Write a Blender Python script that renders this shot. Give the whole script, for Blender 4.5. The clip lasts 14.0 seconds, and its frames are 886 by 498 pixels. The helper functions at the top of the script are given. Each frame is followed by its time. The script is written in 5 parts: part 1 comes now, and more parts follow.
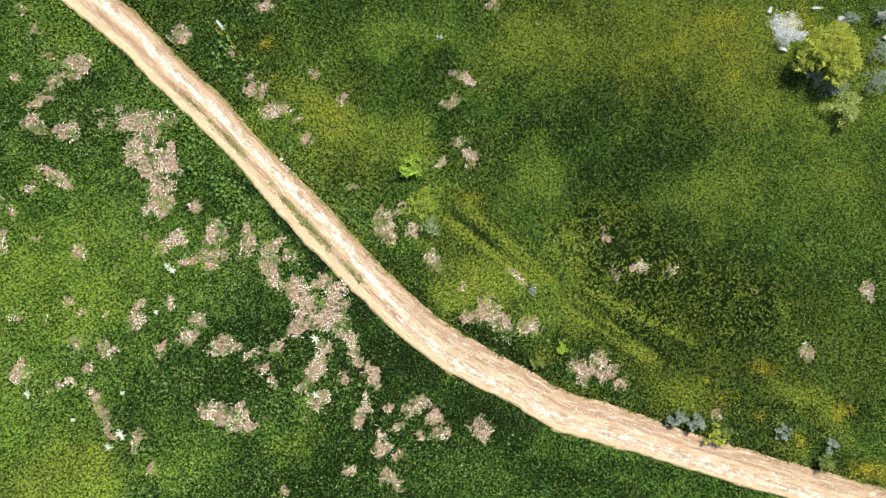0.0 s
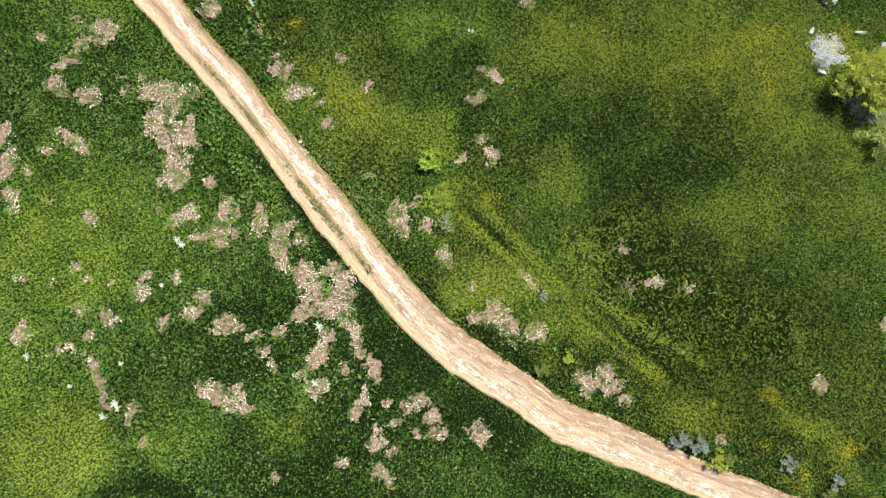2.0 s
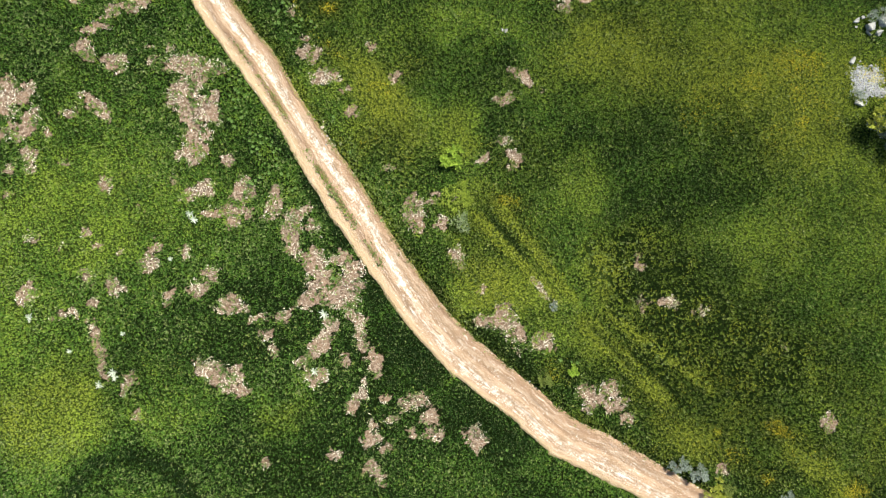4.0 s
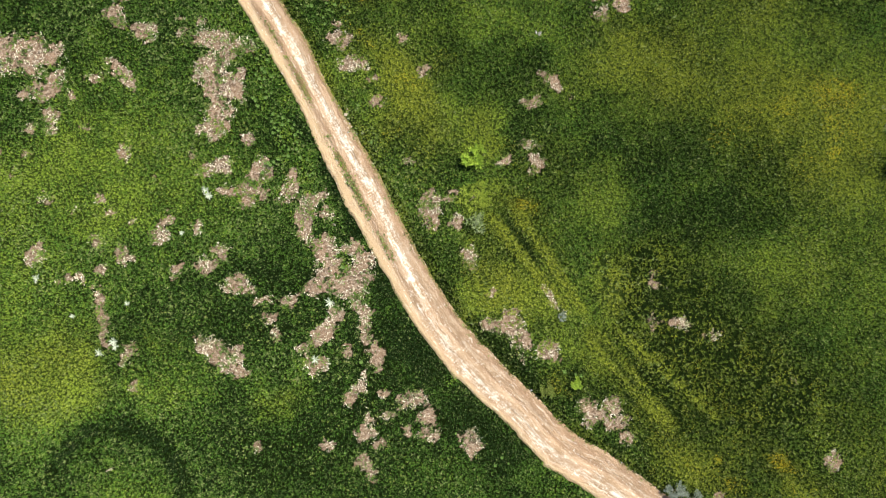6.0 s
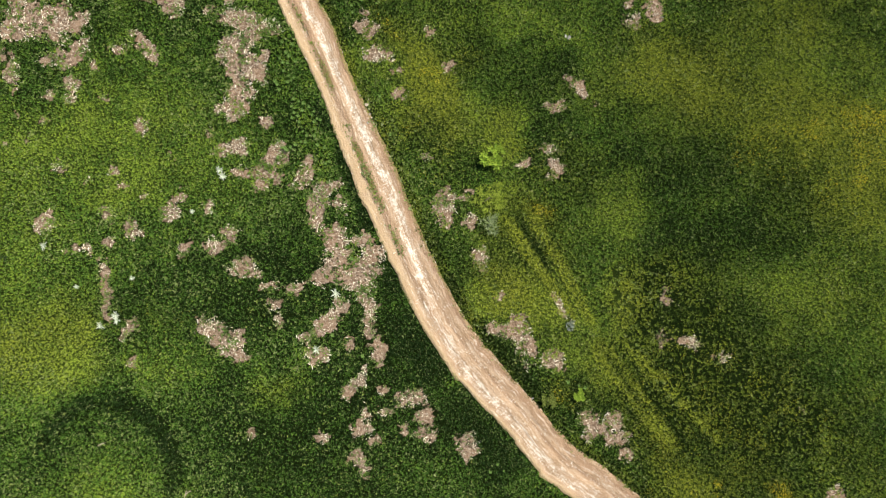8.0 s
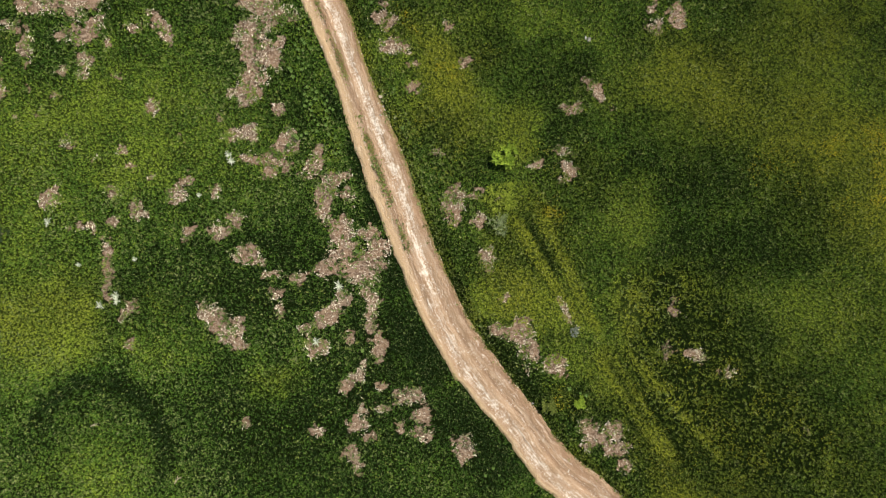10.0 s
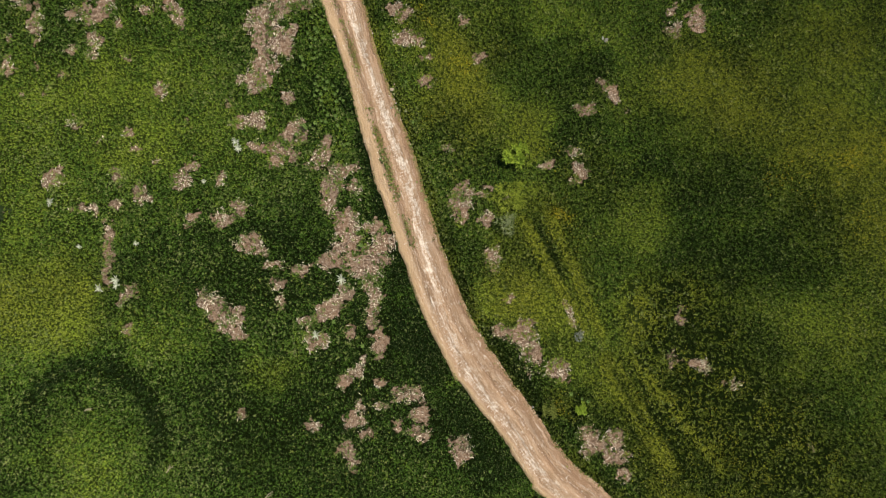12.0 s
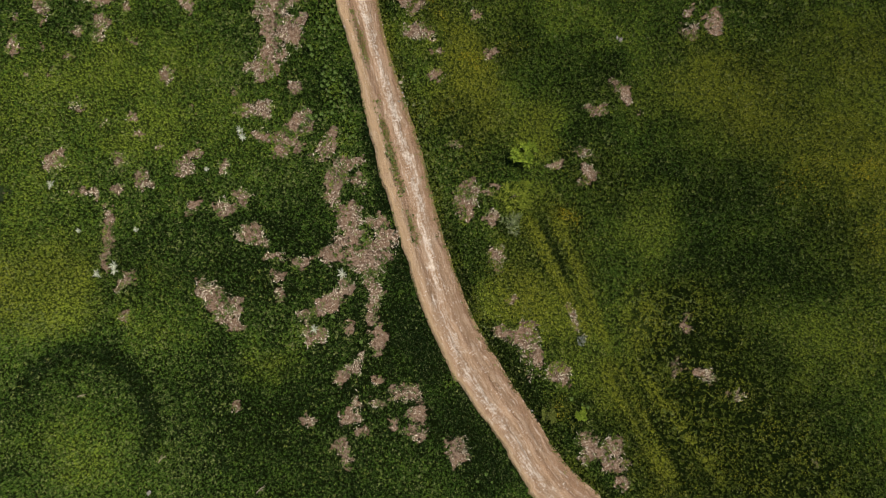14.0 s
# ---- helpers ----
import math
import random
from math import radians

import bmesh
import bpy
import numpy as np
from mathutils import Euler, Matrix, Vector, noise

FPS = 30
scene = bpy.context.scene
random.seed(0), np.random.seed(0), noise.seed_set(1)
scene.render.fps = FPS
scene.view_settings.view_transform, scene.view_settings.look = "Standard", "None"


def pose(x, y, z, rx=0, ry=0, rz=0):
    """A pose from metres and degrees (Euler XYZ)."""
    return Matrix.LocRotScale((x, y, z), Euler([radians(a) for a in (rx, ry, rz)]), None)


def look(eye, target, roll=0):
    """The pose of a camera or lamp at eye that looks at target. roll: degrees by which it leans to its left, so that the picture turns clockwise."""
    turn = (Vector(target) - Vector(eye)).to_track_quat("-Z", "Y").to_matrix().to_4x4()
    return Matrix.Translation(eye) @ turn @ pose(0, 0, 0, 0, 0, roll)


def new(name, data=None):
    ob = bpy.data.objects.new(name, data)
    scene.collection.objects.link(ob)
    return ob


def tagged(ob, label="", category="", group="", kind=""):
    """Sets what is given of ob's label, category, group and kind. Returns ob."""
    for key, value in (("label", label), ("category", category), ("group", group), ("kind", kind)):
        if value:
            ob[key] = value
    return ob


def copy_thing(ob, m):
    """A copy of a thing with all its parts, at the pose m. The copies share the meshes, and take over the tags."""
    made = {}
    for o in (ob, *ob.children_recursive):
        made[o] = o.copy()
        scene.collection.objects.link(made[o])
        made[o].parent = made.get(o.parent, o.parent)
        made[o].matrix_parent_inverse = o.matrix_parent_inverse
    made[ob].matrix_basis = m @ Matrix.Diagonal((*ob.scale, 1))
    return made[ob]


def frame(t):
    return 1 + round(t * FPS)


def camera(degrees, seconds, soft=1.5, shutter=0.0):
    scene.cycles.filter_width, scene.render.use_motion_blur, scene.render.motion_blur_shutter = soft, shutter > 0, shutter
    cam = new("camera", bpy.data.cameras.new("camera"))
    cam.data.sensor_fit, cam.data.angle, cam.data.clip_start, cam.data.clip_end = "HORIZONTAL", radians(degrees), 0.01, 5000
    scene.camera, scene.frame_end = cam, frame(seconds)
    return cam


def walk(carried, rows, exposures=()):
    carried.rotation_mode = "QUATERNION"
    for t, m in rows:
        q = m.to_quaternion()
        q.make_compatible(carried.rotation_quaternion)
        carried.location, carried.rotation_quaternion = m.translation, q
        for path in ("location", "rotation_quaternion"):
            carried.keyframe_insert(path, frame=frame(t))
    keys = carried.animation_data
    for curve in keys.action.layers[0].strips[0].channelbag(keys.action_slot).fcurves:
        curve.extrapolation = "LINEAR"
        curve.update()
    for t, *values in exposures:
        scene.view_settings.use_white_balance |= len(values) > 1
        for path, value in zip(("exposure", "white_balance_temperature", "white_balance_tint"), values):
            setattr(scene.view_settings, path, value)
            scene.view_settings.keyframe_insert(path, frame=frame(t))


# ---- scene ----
cam = camera(73.0, 14.0, 1.1)
# seconds, x, y, z, then the turns about x, y and z: a drone that looks straight down, sinks and turns
PATH = [
    (0.0, 0.000, -0.000, 46.066, -0.207, -2.974, 0.000),
    (0.5, 0.057, -0.108, 45.836, -0.260, -2.738, 1.212),
    (1.0, 0.011, -0.180, 45.598, -0.300, -2.466, 2.424),
    (1.5, -0.052, -0.233, 45.404, -0.332, -2.204, 3.629),
    (2.0, -0.125, -0.291, 45.226, -0.353, -1.948, 4.902),
    (2.5, -0.178, -0.348, 45.049, -0.362, -1.704, 6.202),
    (3.0, -0.239, -0.421, 44.856, -0.352, -1.457, 7.543),
    (5.5, -0.482, -0.792, 44.100, -0.183, -0.369, 14.064),
    (6.0, -0.549, -0.892, 43.942, -0.133, -0.145, 15.404),
    (6.5, -0.600, -0.983, 43.790, -0.056, 0.058, 16.651),
    (7.0, -0.649, -1.091, 43.630, 0.021, 0.235, 17.819),
    (7.5, -0.687, -1.189, 43.478, 0.096, 0.387, 18.875),
    (8.0, -0.735, -1.286, 43.304, 0.169, 0.531, 19.836),
    (10.5, -0.763, -1.719, 42.536, 0.448, 1.055, 23.618),
    (11.0, -0.777, -1.798, 42.367, 0.485, 1.132, 24.249),
    (11.5, -0.791, -1.850, 42.198, 0.519, 1.191, 24.828),
    (12.0, -0.818, -1.921, 42.033, 0.533, 1.257, 25.410),
    (12.5, -0.818, -1.958, 41.870, 0.540, 1.330, 25.988),
    (13.0, -0.814, -1.991, 41.702, 0.531, 1.426, 26.544),
    (13.5, -0.790, -1.988, 41.523, 0.506, 1.539, 27.042),
    (14.0, -0.735, -1.971, 41.327, 0.467, 1.661, 27.515),
]
EXPOSURES = [
    (0.0, 1.47, 6100, 5.5), (3.0, 1.40, 6200, 6), (6.5, 1.20, 6400, 7), (8.2, 1.02, 6500, 8), (11.0, 0.60, 6750, 11), (12.5, 0.44, 6850, 13), (14.0, 0.15, 6800, 15),
]
walk(cam, [(t, pose(x, y, z, rx, ry, rz)) for t, x, y, z, rx, ry, rz in PATH], EXPOSURES)

# ---- world and sun: a bright day under thin cloud ----
SUN_AZIMUTH, SUN_HEIGHT = 62.0, 46.0
world = bpy.data.worlds.new("sky")
scene.world = world
world.use_nodes = True
wn = world.node_tree.nodes
sky = wn.new("ShaderNodeTexSky")
sky.sky_type, sky.sun_disc = "NISHITA", False
sky.sun_elevation, sky.sun_rotation = radians(SUN_HEIGHT), radians(90 - SUN_AZIMUTH)
world.node_tree.links.new(sky.outputs[0], wn["Background"].inputs[0])
wn["Background"].inputs[1].default_value = 0.06
lamp = bpy.data.lights.new("sun", "SUN")
lamp.energy, lamp.angle, lamp.color = 4.5, radians(9.0), (1.0, 0.925, 0.77)
sun_way = Vector((math.cos(radians(SUN_HEIGHT)) * math.cos(radians(SUN_AZIMUTH)),
                  math.cos(radians(SUN_HEIGHT)) * math.sin(radians(SUN_AZIMUTH)), math.sin(radians(SUN_HEIGHT))))
new("sun", lamp).matrix_world = look(sun_way * 200, (0, 0, 0))

# ---- node helpers and materials ----


class Nodes:
    """A material's nodes, in short."""

    def __init__(self, name, rough=0.9, spec=0.2):
        self.mat = bpy.data.materials.new(name)
        self.mat.use_nodes = True
        self.tree = self.mat.node_tree
        self.bsdf = self.tree.nodes["Principled BSDF"]
        self.bsdf.inputs["Roughness"].default_value = rough
        self.bsdf.inputs["Specular IOR Level"].default_value = spec
        self.place = self.node("ShaderNodeNewGeometry").outputs["Position"]

    def node(self, kind):
        return self.tree.nodes.new(kind)

    def link(self, a, b):
        self.tree.links.new(a, b)

    def put(self, socket, value):
        if isinstance(value, (int, float)):
            socket.default_value = value
        elif isinstance(value, tuple):
            socket.default_value = (*value, 1.0)[:4] if len(value) == 3 else value
        else:
            self.link(value, socket)

    def noise(self, scale, detail=4.0, rough=0.6, at=None):
        n = self.node("ShaderNodeTexNoise")
        n.inputs["Scale"].default_value, n.inputs["Detail"].default_value = scale, detail
        n.inputs["Roughness"].default_value = rough
        self.link(at or self.place, n.inputs["Vector"])
        return n.outputs["Fac"]

    def spread(self, value, low, high):
        n = self.node("ShaderNodeMapRange")
        n.interpolation_type = "SMOOTHSTEP"
        self.link(value, n.inputs[0])
        n.inputs[1].default_value, n.inputs[2].default_value = low, high
        return n.outputs[0]

    def math(self, op, a, b=0.0):
        n = self.node("ShaderNodeMath")
        n.operation = op
        self.put(n.inputs[0], a)
        self.put(n.inputs[1], b)
        return n.outputs[0]

    def mix(self, fac, a, b):
        n = self.node("ShaderNodeMix")
        n.data_type = "RGBA"
        self.put(n.inputs[0], fac)
        self.put(n.inputs[6], a)
        self.put(n.inputs[7], b)
        return n.outputs[2]

    def field(self, name):
        n = self.node("ShaderNodeAttribute")
        n.attribute_name = name
        return n.outputs["Fac"]

    def island(self):
        return self.node("ShaderNodeNewGeometry").outputs["Random Per Island"]

    def chance(self):
        return self.node("ShaderNodeObjectInfo").outputs["Random"]

    def colour(self, value):
        self.put(self.bsdf.inputs["Base Color"], value)
        return self

    def bump(self, height, strength, distance):
        n = self.node("ShaderNodeBump")
        n.inputs["Strength"].default_value, n.inputs["Distance"].default_value = strength, distance
        self.link(height, n.inputs["Height"])
        self.link(n.outputs[0], self.bsdf.inputs["Normal"])
        return self

    def thin(self, colour, amount):
        """Lets light through, as a leaf does."""
        glow = self.node("ShaderNodeBsdfTranslucent")
        self.put(glow.inputs[0], colour)
        both = self.node("ShaderNodeMixShader")
        both.inputs[0].default_value = amount
        self.link(self.bsdf.outputs[0], both.inputs[1])
        self.link(glow.outputs[0], both.inputs[2])
        self.link(both.outputs[0], self.tree.nodes["Material Output"].inputs[0])
        return self


def ground_material():
    n = Nodes("meadow_ground", 1.0, 0.0)
    soil = n.math("ADD", n.field("soil"), n.math("MULTIPLY", n.math("SUBTRACT", n.noise(3.4, 7, 0.8), 0.5), 2.4))
    soil = n.spread(soil, 0.32, 0.58)
    clods = n.mix(n.spread(n.noise(4.0, 5, 0.75), 0.40, 0.60), SOIL_DARK, SOIL_PALE)
    clods = n.mix(n.math("MULTIPLY", n.spread(n.noise(0.7, 3), 0.40, 0.62), 0.45), clods, SOIL_WARM)
    clods = n.mix(n.spread(n.noise(6.0, 4, 0.7), 0.55, 0.64), clods, (0.42, 0.355, 0.29))
    shaded_thatch = n.mix(n.spread(n.noise(5.0, 5, 0.75), 0.38, 0.64), SHADED_THATCH_DARK, SHADED_THATCH_PALE)
    shaded_thatch = n.mix(n.spread(n.field("tone"), 0.35, 1.0), shaded_thatch, (0.032, 0.048, 0.010))
    n.colour(n.mix(soil, shaded_thatch, clods))
    return n.bump(n.noise(7.0, 6, 0.8), 1.0, 0.14).mat


def grass_material(name, dark, mid, pale, dry):
    n = Nodes(name, 0.85, 0.1)
    tone = n.math("ADD", n.field("tone"), n.math("MULTIPLY", n.math("SUBTRACT", n.island(), 0.5), 0.46))
    green = n.mix(n.spread(tone, 0.08, 0.5), dark, mid)
    green = n.mix(n.spread(tone, 0.5, 1.0), green, pale)
    green = n.mix(n.math("MULTIPLY", n.field("gold"), 0.62), green, n.mix(n.spread(tone, 0.1, 0.9), (0.028, 0.047, 0.007), (0.255, 0.262, 0.028)))
    green = n.mix(n.math("MULTIPLY", n.spread(n.island(), 0.90, 0.97), 0.6), green, dry)
    return n.colour(green).thin(green, 0.3).mat


def plain(name, *colours, rough=0.85, grain=20.0, bump=0.3, depth=0.02, thin=0.0, spec=0.2):
    """A surface that goes from colour to colour, piece by piece and by its grain."""
    n = Nodes(name, rough, spec)
    c = n.mix(n.spread(n.noise(grain, 5, 0.7), 0.3, 0.7), colours[0], colours[1])
    if len(colours) > 2:
        c = n.mix(n.island(), c, colours[2])
    n.colour(c)
    if thin:
        n.thin(c, thin)
    elif bump:
        n.bump(n.noise(grain * 2, 5, 0.7), bump, depth)
    return n.mat


def road_material():
    n = Nodes("packed_earth", 0.92, 0.15)
    across, along = n.field("across"), n.field("along")

    def drawn_out(stretch, lanes, wander, detail):
        """Noise drawn out along the track, as wheels leave it."""
        v = n.node("ShaderNodeCombineXYZ")
        n.link(n.math("MULTIPLY", along, stretch), v.inputs[0])
        n.link(n.math("ADD", n.math("MULTIPLY", across, lanes), n.math("MULTIPLY", n.noise(0.9, 3), wander)), v.inputs[1])
        return n.noise(1.8, detail, 0.66, v.outputs[0])

    streak, lines = drawn_out(0.22, 2.2, 0.9, 6), drawn_out(0.40, 5.0, 1.1, 5)
    blotch = n.noise(1.5, 5, 0.7)
    c = n.mix(n.spread(streak, 0.38, 0.60), ROAD_DARK, ROAD_MID)
    c = n.mix(n.spread(n.noise(0.55, 4), 0.44, 0.66), c, ROAD_WARM)
    c = n.mix(n.math("MULTIPLY", n.field("rim"), n.spread(blotch, 0.25, 0.5)), c, (0.43, 0.315, 0.185))
    brown = n.math("MULTIPLY", n.field("brown"), n.spread(streak, 0.70, 0.44))
    c = n.mix(brown, c, (0.225, 0.136, 0.084))
    grit = n.noise(4.2, 6, 0.8)
    chalk = n.math("ADD", n.math("MULTIPLY", n.field("chalk"), 0.50), n.math("MULTIPLY", n.math("SUBTRACT", lines, 0.5), 1.7))
    chalk = n.math("ADD", chalk, n.math("MULTIPLY", n.math("SUBTRACT", grit, 0.5), 1.7))
    chalk = n.math("ADD", chalk, n.math("MULTIPLY", n.math("SUBTRACT", blotch, 0.5), 1.3))
    c = n.mix(n.math("MULTIPLY", n.spread(chalk, 0.25, 0.95), 0.85), c, ROAD_PALE)
    c = n.mix(n.math("MULTIPLY", n.spread(lines, 0.56, 0.70), 0.30), c, ROAD_PALE)
    c = n.mix(n.math("MULTIPLY", n.spread(lines, 0.44, 0.32), 0.45), c, (0.235, 0.138, 0.076))
    c = n.mix(n.math("MULTIPLY", n.spread(n.noise(9.0, 4, 0.75), 0.54, 0.68), 0.55), c, (0.50, 0.41, 0.32))
    c = n.mix(n.math("MULTIPLY", n.spread(n.noise(6.5, 4, 0.75), 0.54, 0.68), 0.40), c, (0.17, 0.110, 0.068))
    fringe = n.math("ADD", n.field("fringe"), n.math("MULTIPLY", n.math("SUBTRACT", n.noise(3.2, 5, 0.75), 0.5), 1.3))
    c = n.mix(n.math("MULTIPLY", n.spread(fringe, 0.45, 0.8), 0.8), c, (0.165, 0.125, 0.052))
    n.colour(c)
    return n.bump(n.math("ADD", n.noise(8.0, 6, 0.8), n.math("MULTIPLY", streak, 1.4)), 0.9, 0.09).mat


SOIL_DARK, SOIL_PALE, SOIL_WARM = (0.112, 0.075, 0.053), (0.31, 0.230, 0.172), (0.27, 0.176, 0.118)
# set near black: the blades' shade between tufts is in the thatch colour
SHADED_THATCH_DARK, SHADED_THATCH_PALE = (0.004, 0.007, 0.002), (0.012, 0.021, 0.005)
ROAD_DARK, ROAD_MID, ROAD_WARM, ROAD_PALE = (0.27, 0.180, 0.113), (0.395, 0.284, 0.197), (0.375, 0.252, 0.164), (0.78, 0.72, 0.645)
GROUND, ROAD = ground_material(), road_material()
GRASS = grass_material("meadow_grass", (0.009, 0.023, 0.005), (0.071, 0.150, 0.022), (0.228, 0.32, 0.037), (0.33, 0.34, 0.16))
HERB = grass_material("pale_herb", (0.05, 0.085, 0.02), (0.12, 0.18, 0.04), (0.26, 0.31, 0.12), (0.36, 0.36, 0.24))
STRAW = plain("dry_straw", (0.66, 0.58, 0.46), (0.45, 0.38, 0.27), (0.84, 0.78, 0.65), grain=8)
PEBBLE = plain("pale_pebble", (0.62, 0.55, 0.47), (0.45, 0.37, 0.30), (0.80, 0.76, 0.70), grain=30)
YELLOW = plain("yellow_petal", (0.60, 0.54, 0.03), (0.48, 0.47, 0.04), (0.38, 0.42, 0.05), grain=3, thin=0.25)
ORANGE = plain("orange_petal", (0.66, 0.46, 0.018), (0.56, 0.43, 0.02), (0.58, 0.50, 0.03), grain=3, thin=0.25)
WEED = plain("weed_leaf", (0.12, 0.21, 0.045), (0.17, 0.27, 0.07), (0.15, 0.24, 0.065), grain=12, thin=0.25)
SILVER = plain("silver_leaf", (0.44, 0.48, 0.38), (0.30, 0.35, 0.25), (0.60, 0.63, 0.53), grain=25, thin=0.1)
BLUEGREY = plain("blue_grey_leaf", (0.17, 0.205, 0.165), (0.10, 0.13, 0.10), (0.27, 0.305, 0.255), grain=8, thin=0.2)
YELLOWLEAF = plain("yellow_green_leaf", (0.285, 0.325, 0.042), (0.18, 0.215, 0.03), (0.40, 0.415, 0.065), grain=4, thin=0.3)
FRESHLEAF = plain("fresh_green_leaf", (0.22, 0.34, 0.04), (0.14, 0.24, 0.03), (0.31, 0.41, 0.05), grain=6, thin=0.3)
GREYGREEN = plain("grey_green_leaf", (0.19, 0.25, 0.11), (0.12, 0.165, 0.07), (0.28, 0.33, 0.17), grain=8, thin=0.2)
PALELEAF = plain("pale_green_leaf", (0.26, 0.30, 0.08), (0.16, 0.20, 0.05), (0.36, 0.38, 0.13), grain=8, thin=0.25)
LIMELEAF = plain("lime_green_leaf", (0.23, 0.31, 0.035), (0.14, 0.20, 0.025), (0.30, 0.36, 0.05), grain=5, thin=0.3)
DARKLEAF = plain("dark_green_leaf", (0.030, 0.060, 0.018), (0.018, 0.036, 0.012), (0.055, 0.09, 0.03), grain=6, thin=0.2)
OLIVELEAF = plain("olive_leaf", (0.13, 0.17, 0.035), (0.08, 0.12, 0.025), (0.19, 0.22, 0.05), grain=6, thin=0.3)
BARK = plain("grey_bark", (0.13, 0.10, 0.075), (0.22, 0.18, 0.14), grain=16, bump=0.8)
STONE = plain("pale_limestone", (0.33, 0.325, 0.31), (0.19, 0.185, 0.175), grain=7, bump=0.7, depth=0.05)
RUBBLE = plain("crushed_limestone", (0.22, 0.225, 0.23), (0.12, 0.122, 0.125), (0.34, 0.345, 0.35), grain=14, bump=0.6, depth=0.03)
BLUESTONE = plain("pale_blue_sheet", (0.36, 0.43, 0.50), (0.26, 0.32, 0.38), grain=6, bump=0.3)
WARMSTONE = plain("tan_stone", (0.50, 0.42, 0.33), (0.36, 0.29, 0.22), grain=9, bump=0.6, depth=0.03)
TWIG = plain("dry_twig", (0.55, 0.48, 0.36), (0.38, 0.32, 0.24), grain=14, bump=0.3)

# ---- the lie of the land: fields over the plan, in metres ----
rng = np.random.default_rng(7)


def lattice(ix, iy, seed):
    """A fixed random value from 0 to 1 for each point of a lattice."""
    h = (ix.astype(np.int64) * 374761393 + iy.astype(np.int64) * 668265263 + seed * 974711) & 0xFFFFFFFF
    h = ((h ^ (h >> 13)) * 1274126177) & 0xFFFFFFFF
    return ((h ^ (h >> 16)) & 0xFFFF) / 65535.0


def rough(x, y, size, seed, octaves=3):
    """Fractal value noise from -1 to 1, whose largest lumps are size metres across."""
    total, weight, norm = 0.0, 1.0, 0.0
    for k in range(octaves):
        u, v = x / size * 2 ** k, y / size * 2 ** k
        iu, iv = np.floor(u), np.floor(v)
        fu, fv = u - iu, v - iv
        fu, fv = fu * fu * (3 - 2 * fu), fv * fv * (3 - 2 * fv)
        a = lattice(iu, iv, seed + k) * (1 - fu) + lattice(iu + 1, iv, seed + k) * fu
        b = lattice(iu, iv + 1, seed + k) * (1 - fu) + lattice(iu + 1, iv + 1, seed + k) * fu
        total, norm = total + weight * (a * (1 - fv) + b * fv), norm + weight
        weight *= 0.55
    return total / norm * 2 - 1


class Patches:
    """Oval patches on the plan: x, y, the two half axes, the turn in degrees and a strength."""

    def __init__(self, edge):
        self.all, self.edge = [], edge

    def __call__(self, x, y, a, b, turn, strength):
        self.all.append((x, y, a, b, turn, strength))

    def at(self, x, y, add=False):
        out = np.zeros_like(x)
        for px, py, a, b, turn, strength in self.all:
            reach = max(a, b) * (1 + 2 * self.edge) + 0.6
            near = np.nonzero((abs(x - px) < reach) & (abs(y - py) < reach))[0]
            c, s = math.cos(radians(turn)), math.sin(radians(turn))
            dx, dy = x[near] - px, y[near] - py
            r = np.hypot((dx * c + dy * s) / a, (dy * c - dx * s) / b)
            f = np.clip((1 + self.edge - r) / (2 * self.edge), 0, 1)
            f = f * f * (3 - 2 * f) * strength
            out[near] = out[near] + f if add else np.maximum(out[near], f)
        return out


bare, green, tone, blossom, marigold, golden, scrub = Patches(0.5), Patches(0.5), Patches(0.8), Patches(0.7), Patches(0.6), Patches(0.9), Patches(0.6)
# bare earth in the turf
bare(-20.07, 9.42, 2, 0.74, 0, 1)
bare(-21.72, 10.46, 0.39, 0.39, 0, 1)
bare(-25, 13.79, 1.04, 0.61, 0, 1)
bare(-25.53, 12.86, 1.48, 0.39, 15, 1)
bare(-27.66, 10.81, 1.04, 0.35, 20, 1)
bare(-26.84, 12.08, 0.87, 0.35, 45, 1)
bare(-29.36, 12.59, 0.52, 0.39, 0, 0.8)
bare(-27.04, 14.3, 0.3, 0.22, 0, 0.8)
bare(-28.07, 9.21, 0.78, 0.48, 145, 1)
bare(-25.91, 8.52, 0.96, 0.48, 5, 1)
bare(-23.08, 9.09, 0.35, 0.26, 0, 1)
bare(-23.57, 10.23, 0.35, 0.17, 0, 0.7)
bare(-28.94, 17.5, 0.39, 0.43, 0, 0.7)
bare(-28.05, 16.05, 0.52, 0.35, 0, 0.6)
bare(-27.67, 5.77, 0.52, 0.26, 0, 0.9)
bare(31.36, -8.31, 0.61, 0.65, 0, 1)
bare(36.54, -3.52, 0.52, 0.7, 0, 1)
bare(24.12, -13.52, 0.52, 0.52, 0, 0.8)
bare(-12.34, 13.01, 0.43, 0.35, 0, 1)
bare(-17.44, 15.95, 0.78, 0.61, 0, 1)
bare(-13.68, 14.74, 0.52, 0.43, 0, 0.5)
bare(-11.07, 18.29, 1.04, 0.52, 0, 1)
bare(-33.88, 4.59, 2.71, 1.23, 9, 0.88)
bare(-35.84, 3.27, 1.07, 0.9, 19, 0.88)
bare(-36.02, 4.82, 0.9, 0.74, 19, 1)
bare(-25.86, 8.61, 0.82, 0.62, 19, 0.88)
bare(-35.07, 0.15, 0.48, 1.19, 25, 1)
bare(-36.5, 1.05, 0.87, 0.4, 25, 0.92)
bare(-32.16, 2.4, 1.58, 0.67, 25, 0.82)
bare(-31.22, 3.28, 0.71, 0.79, 25, 0.82)
bare(-29.77, 2.61, 0.32, 0.55, 25, 0.8)
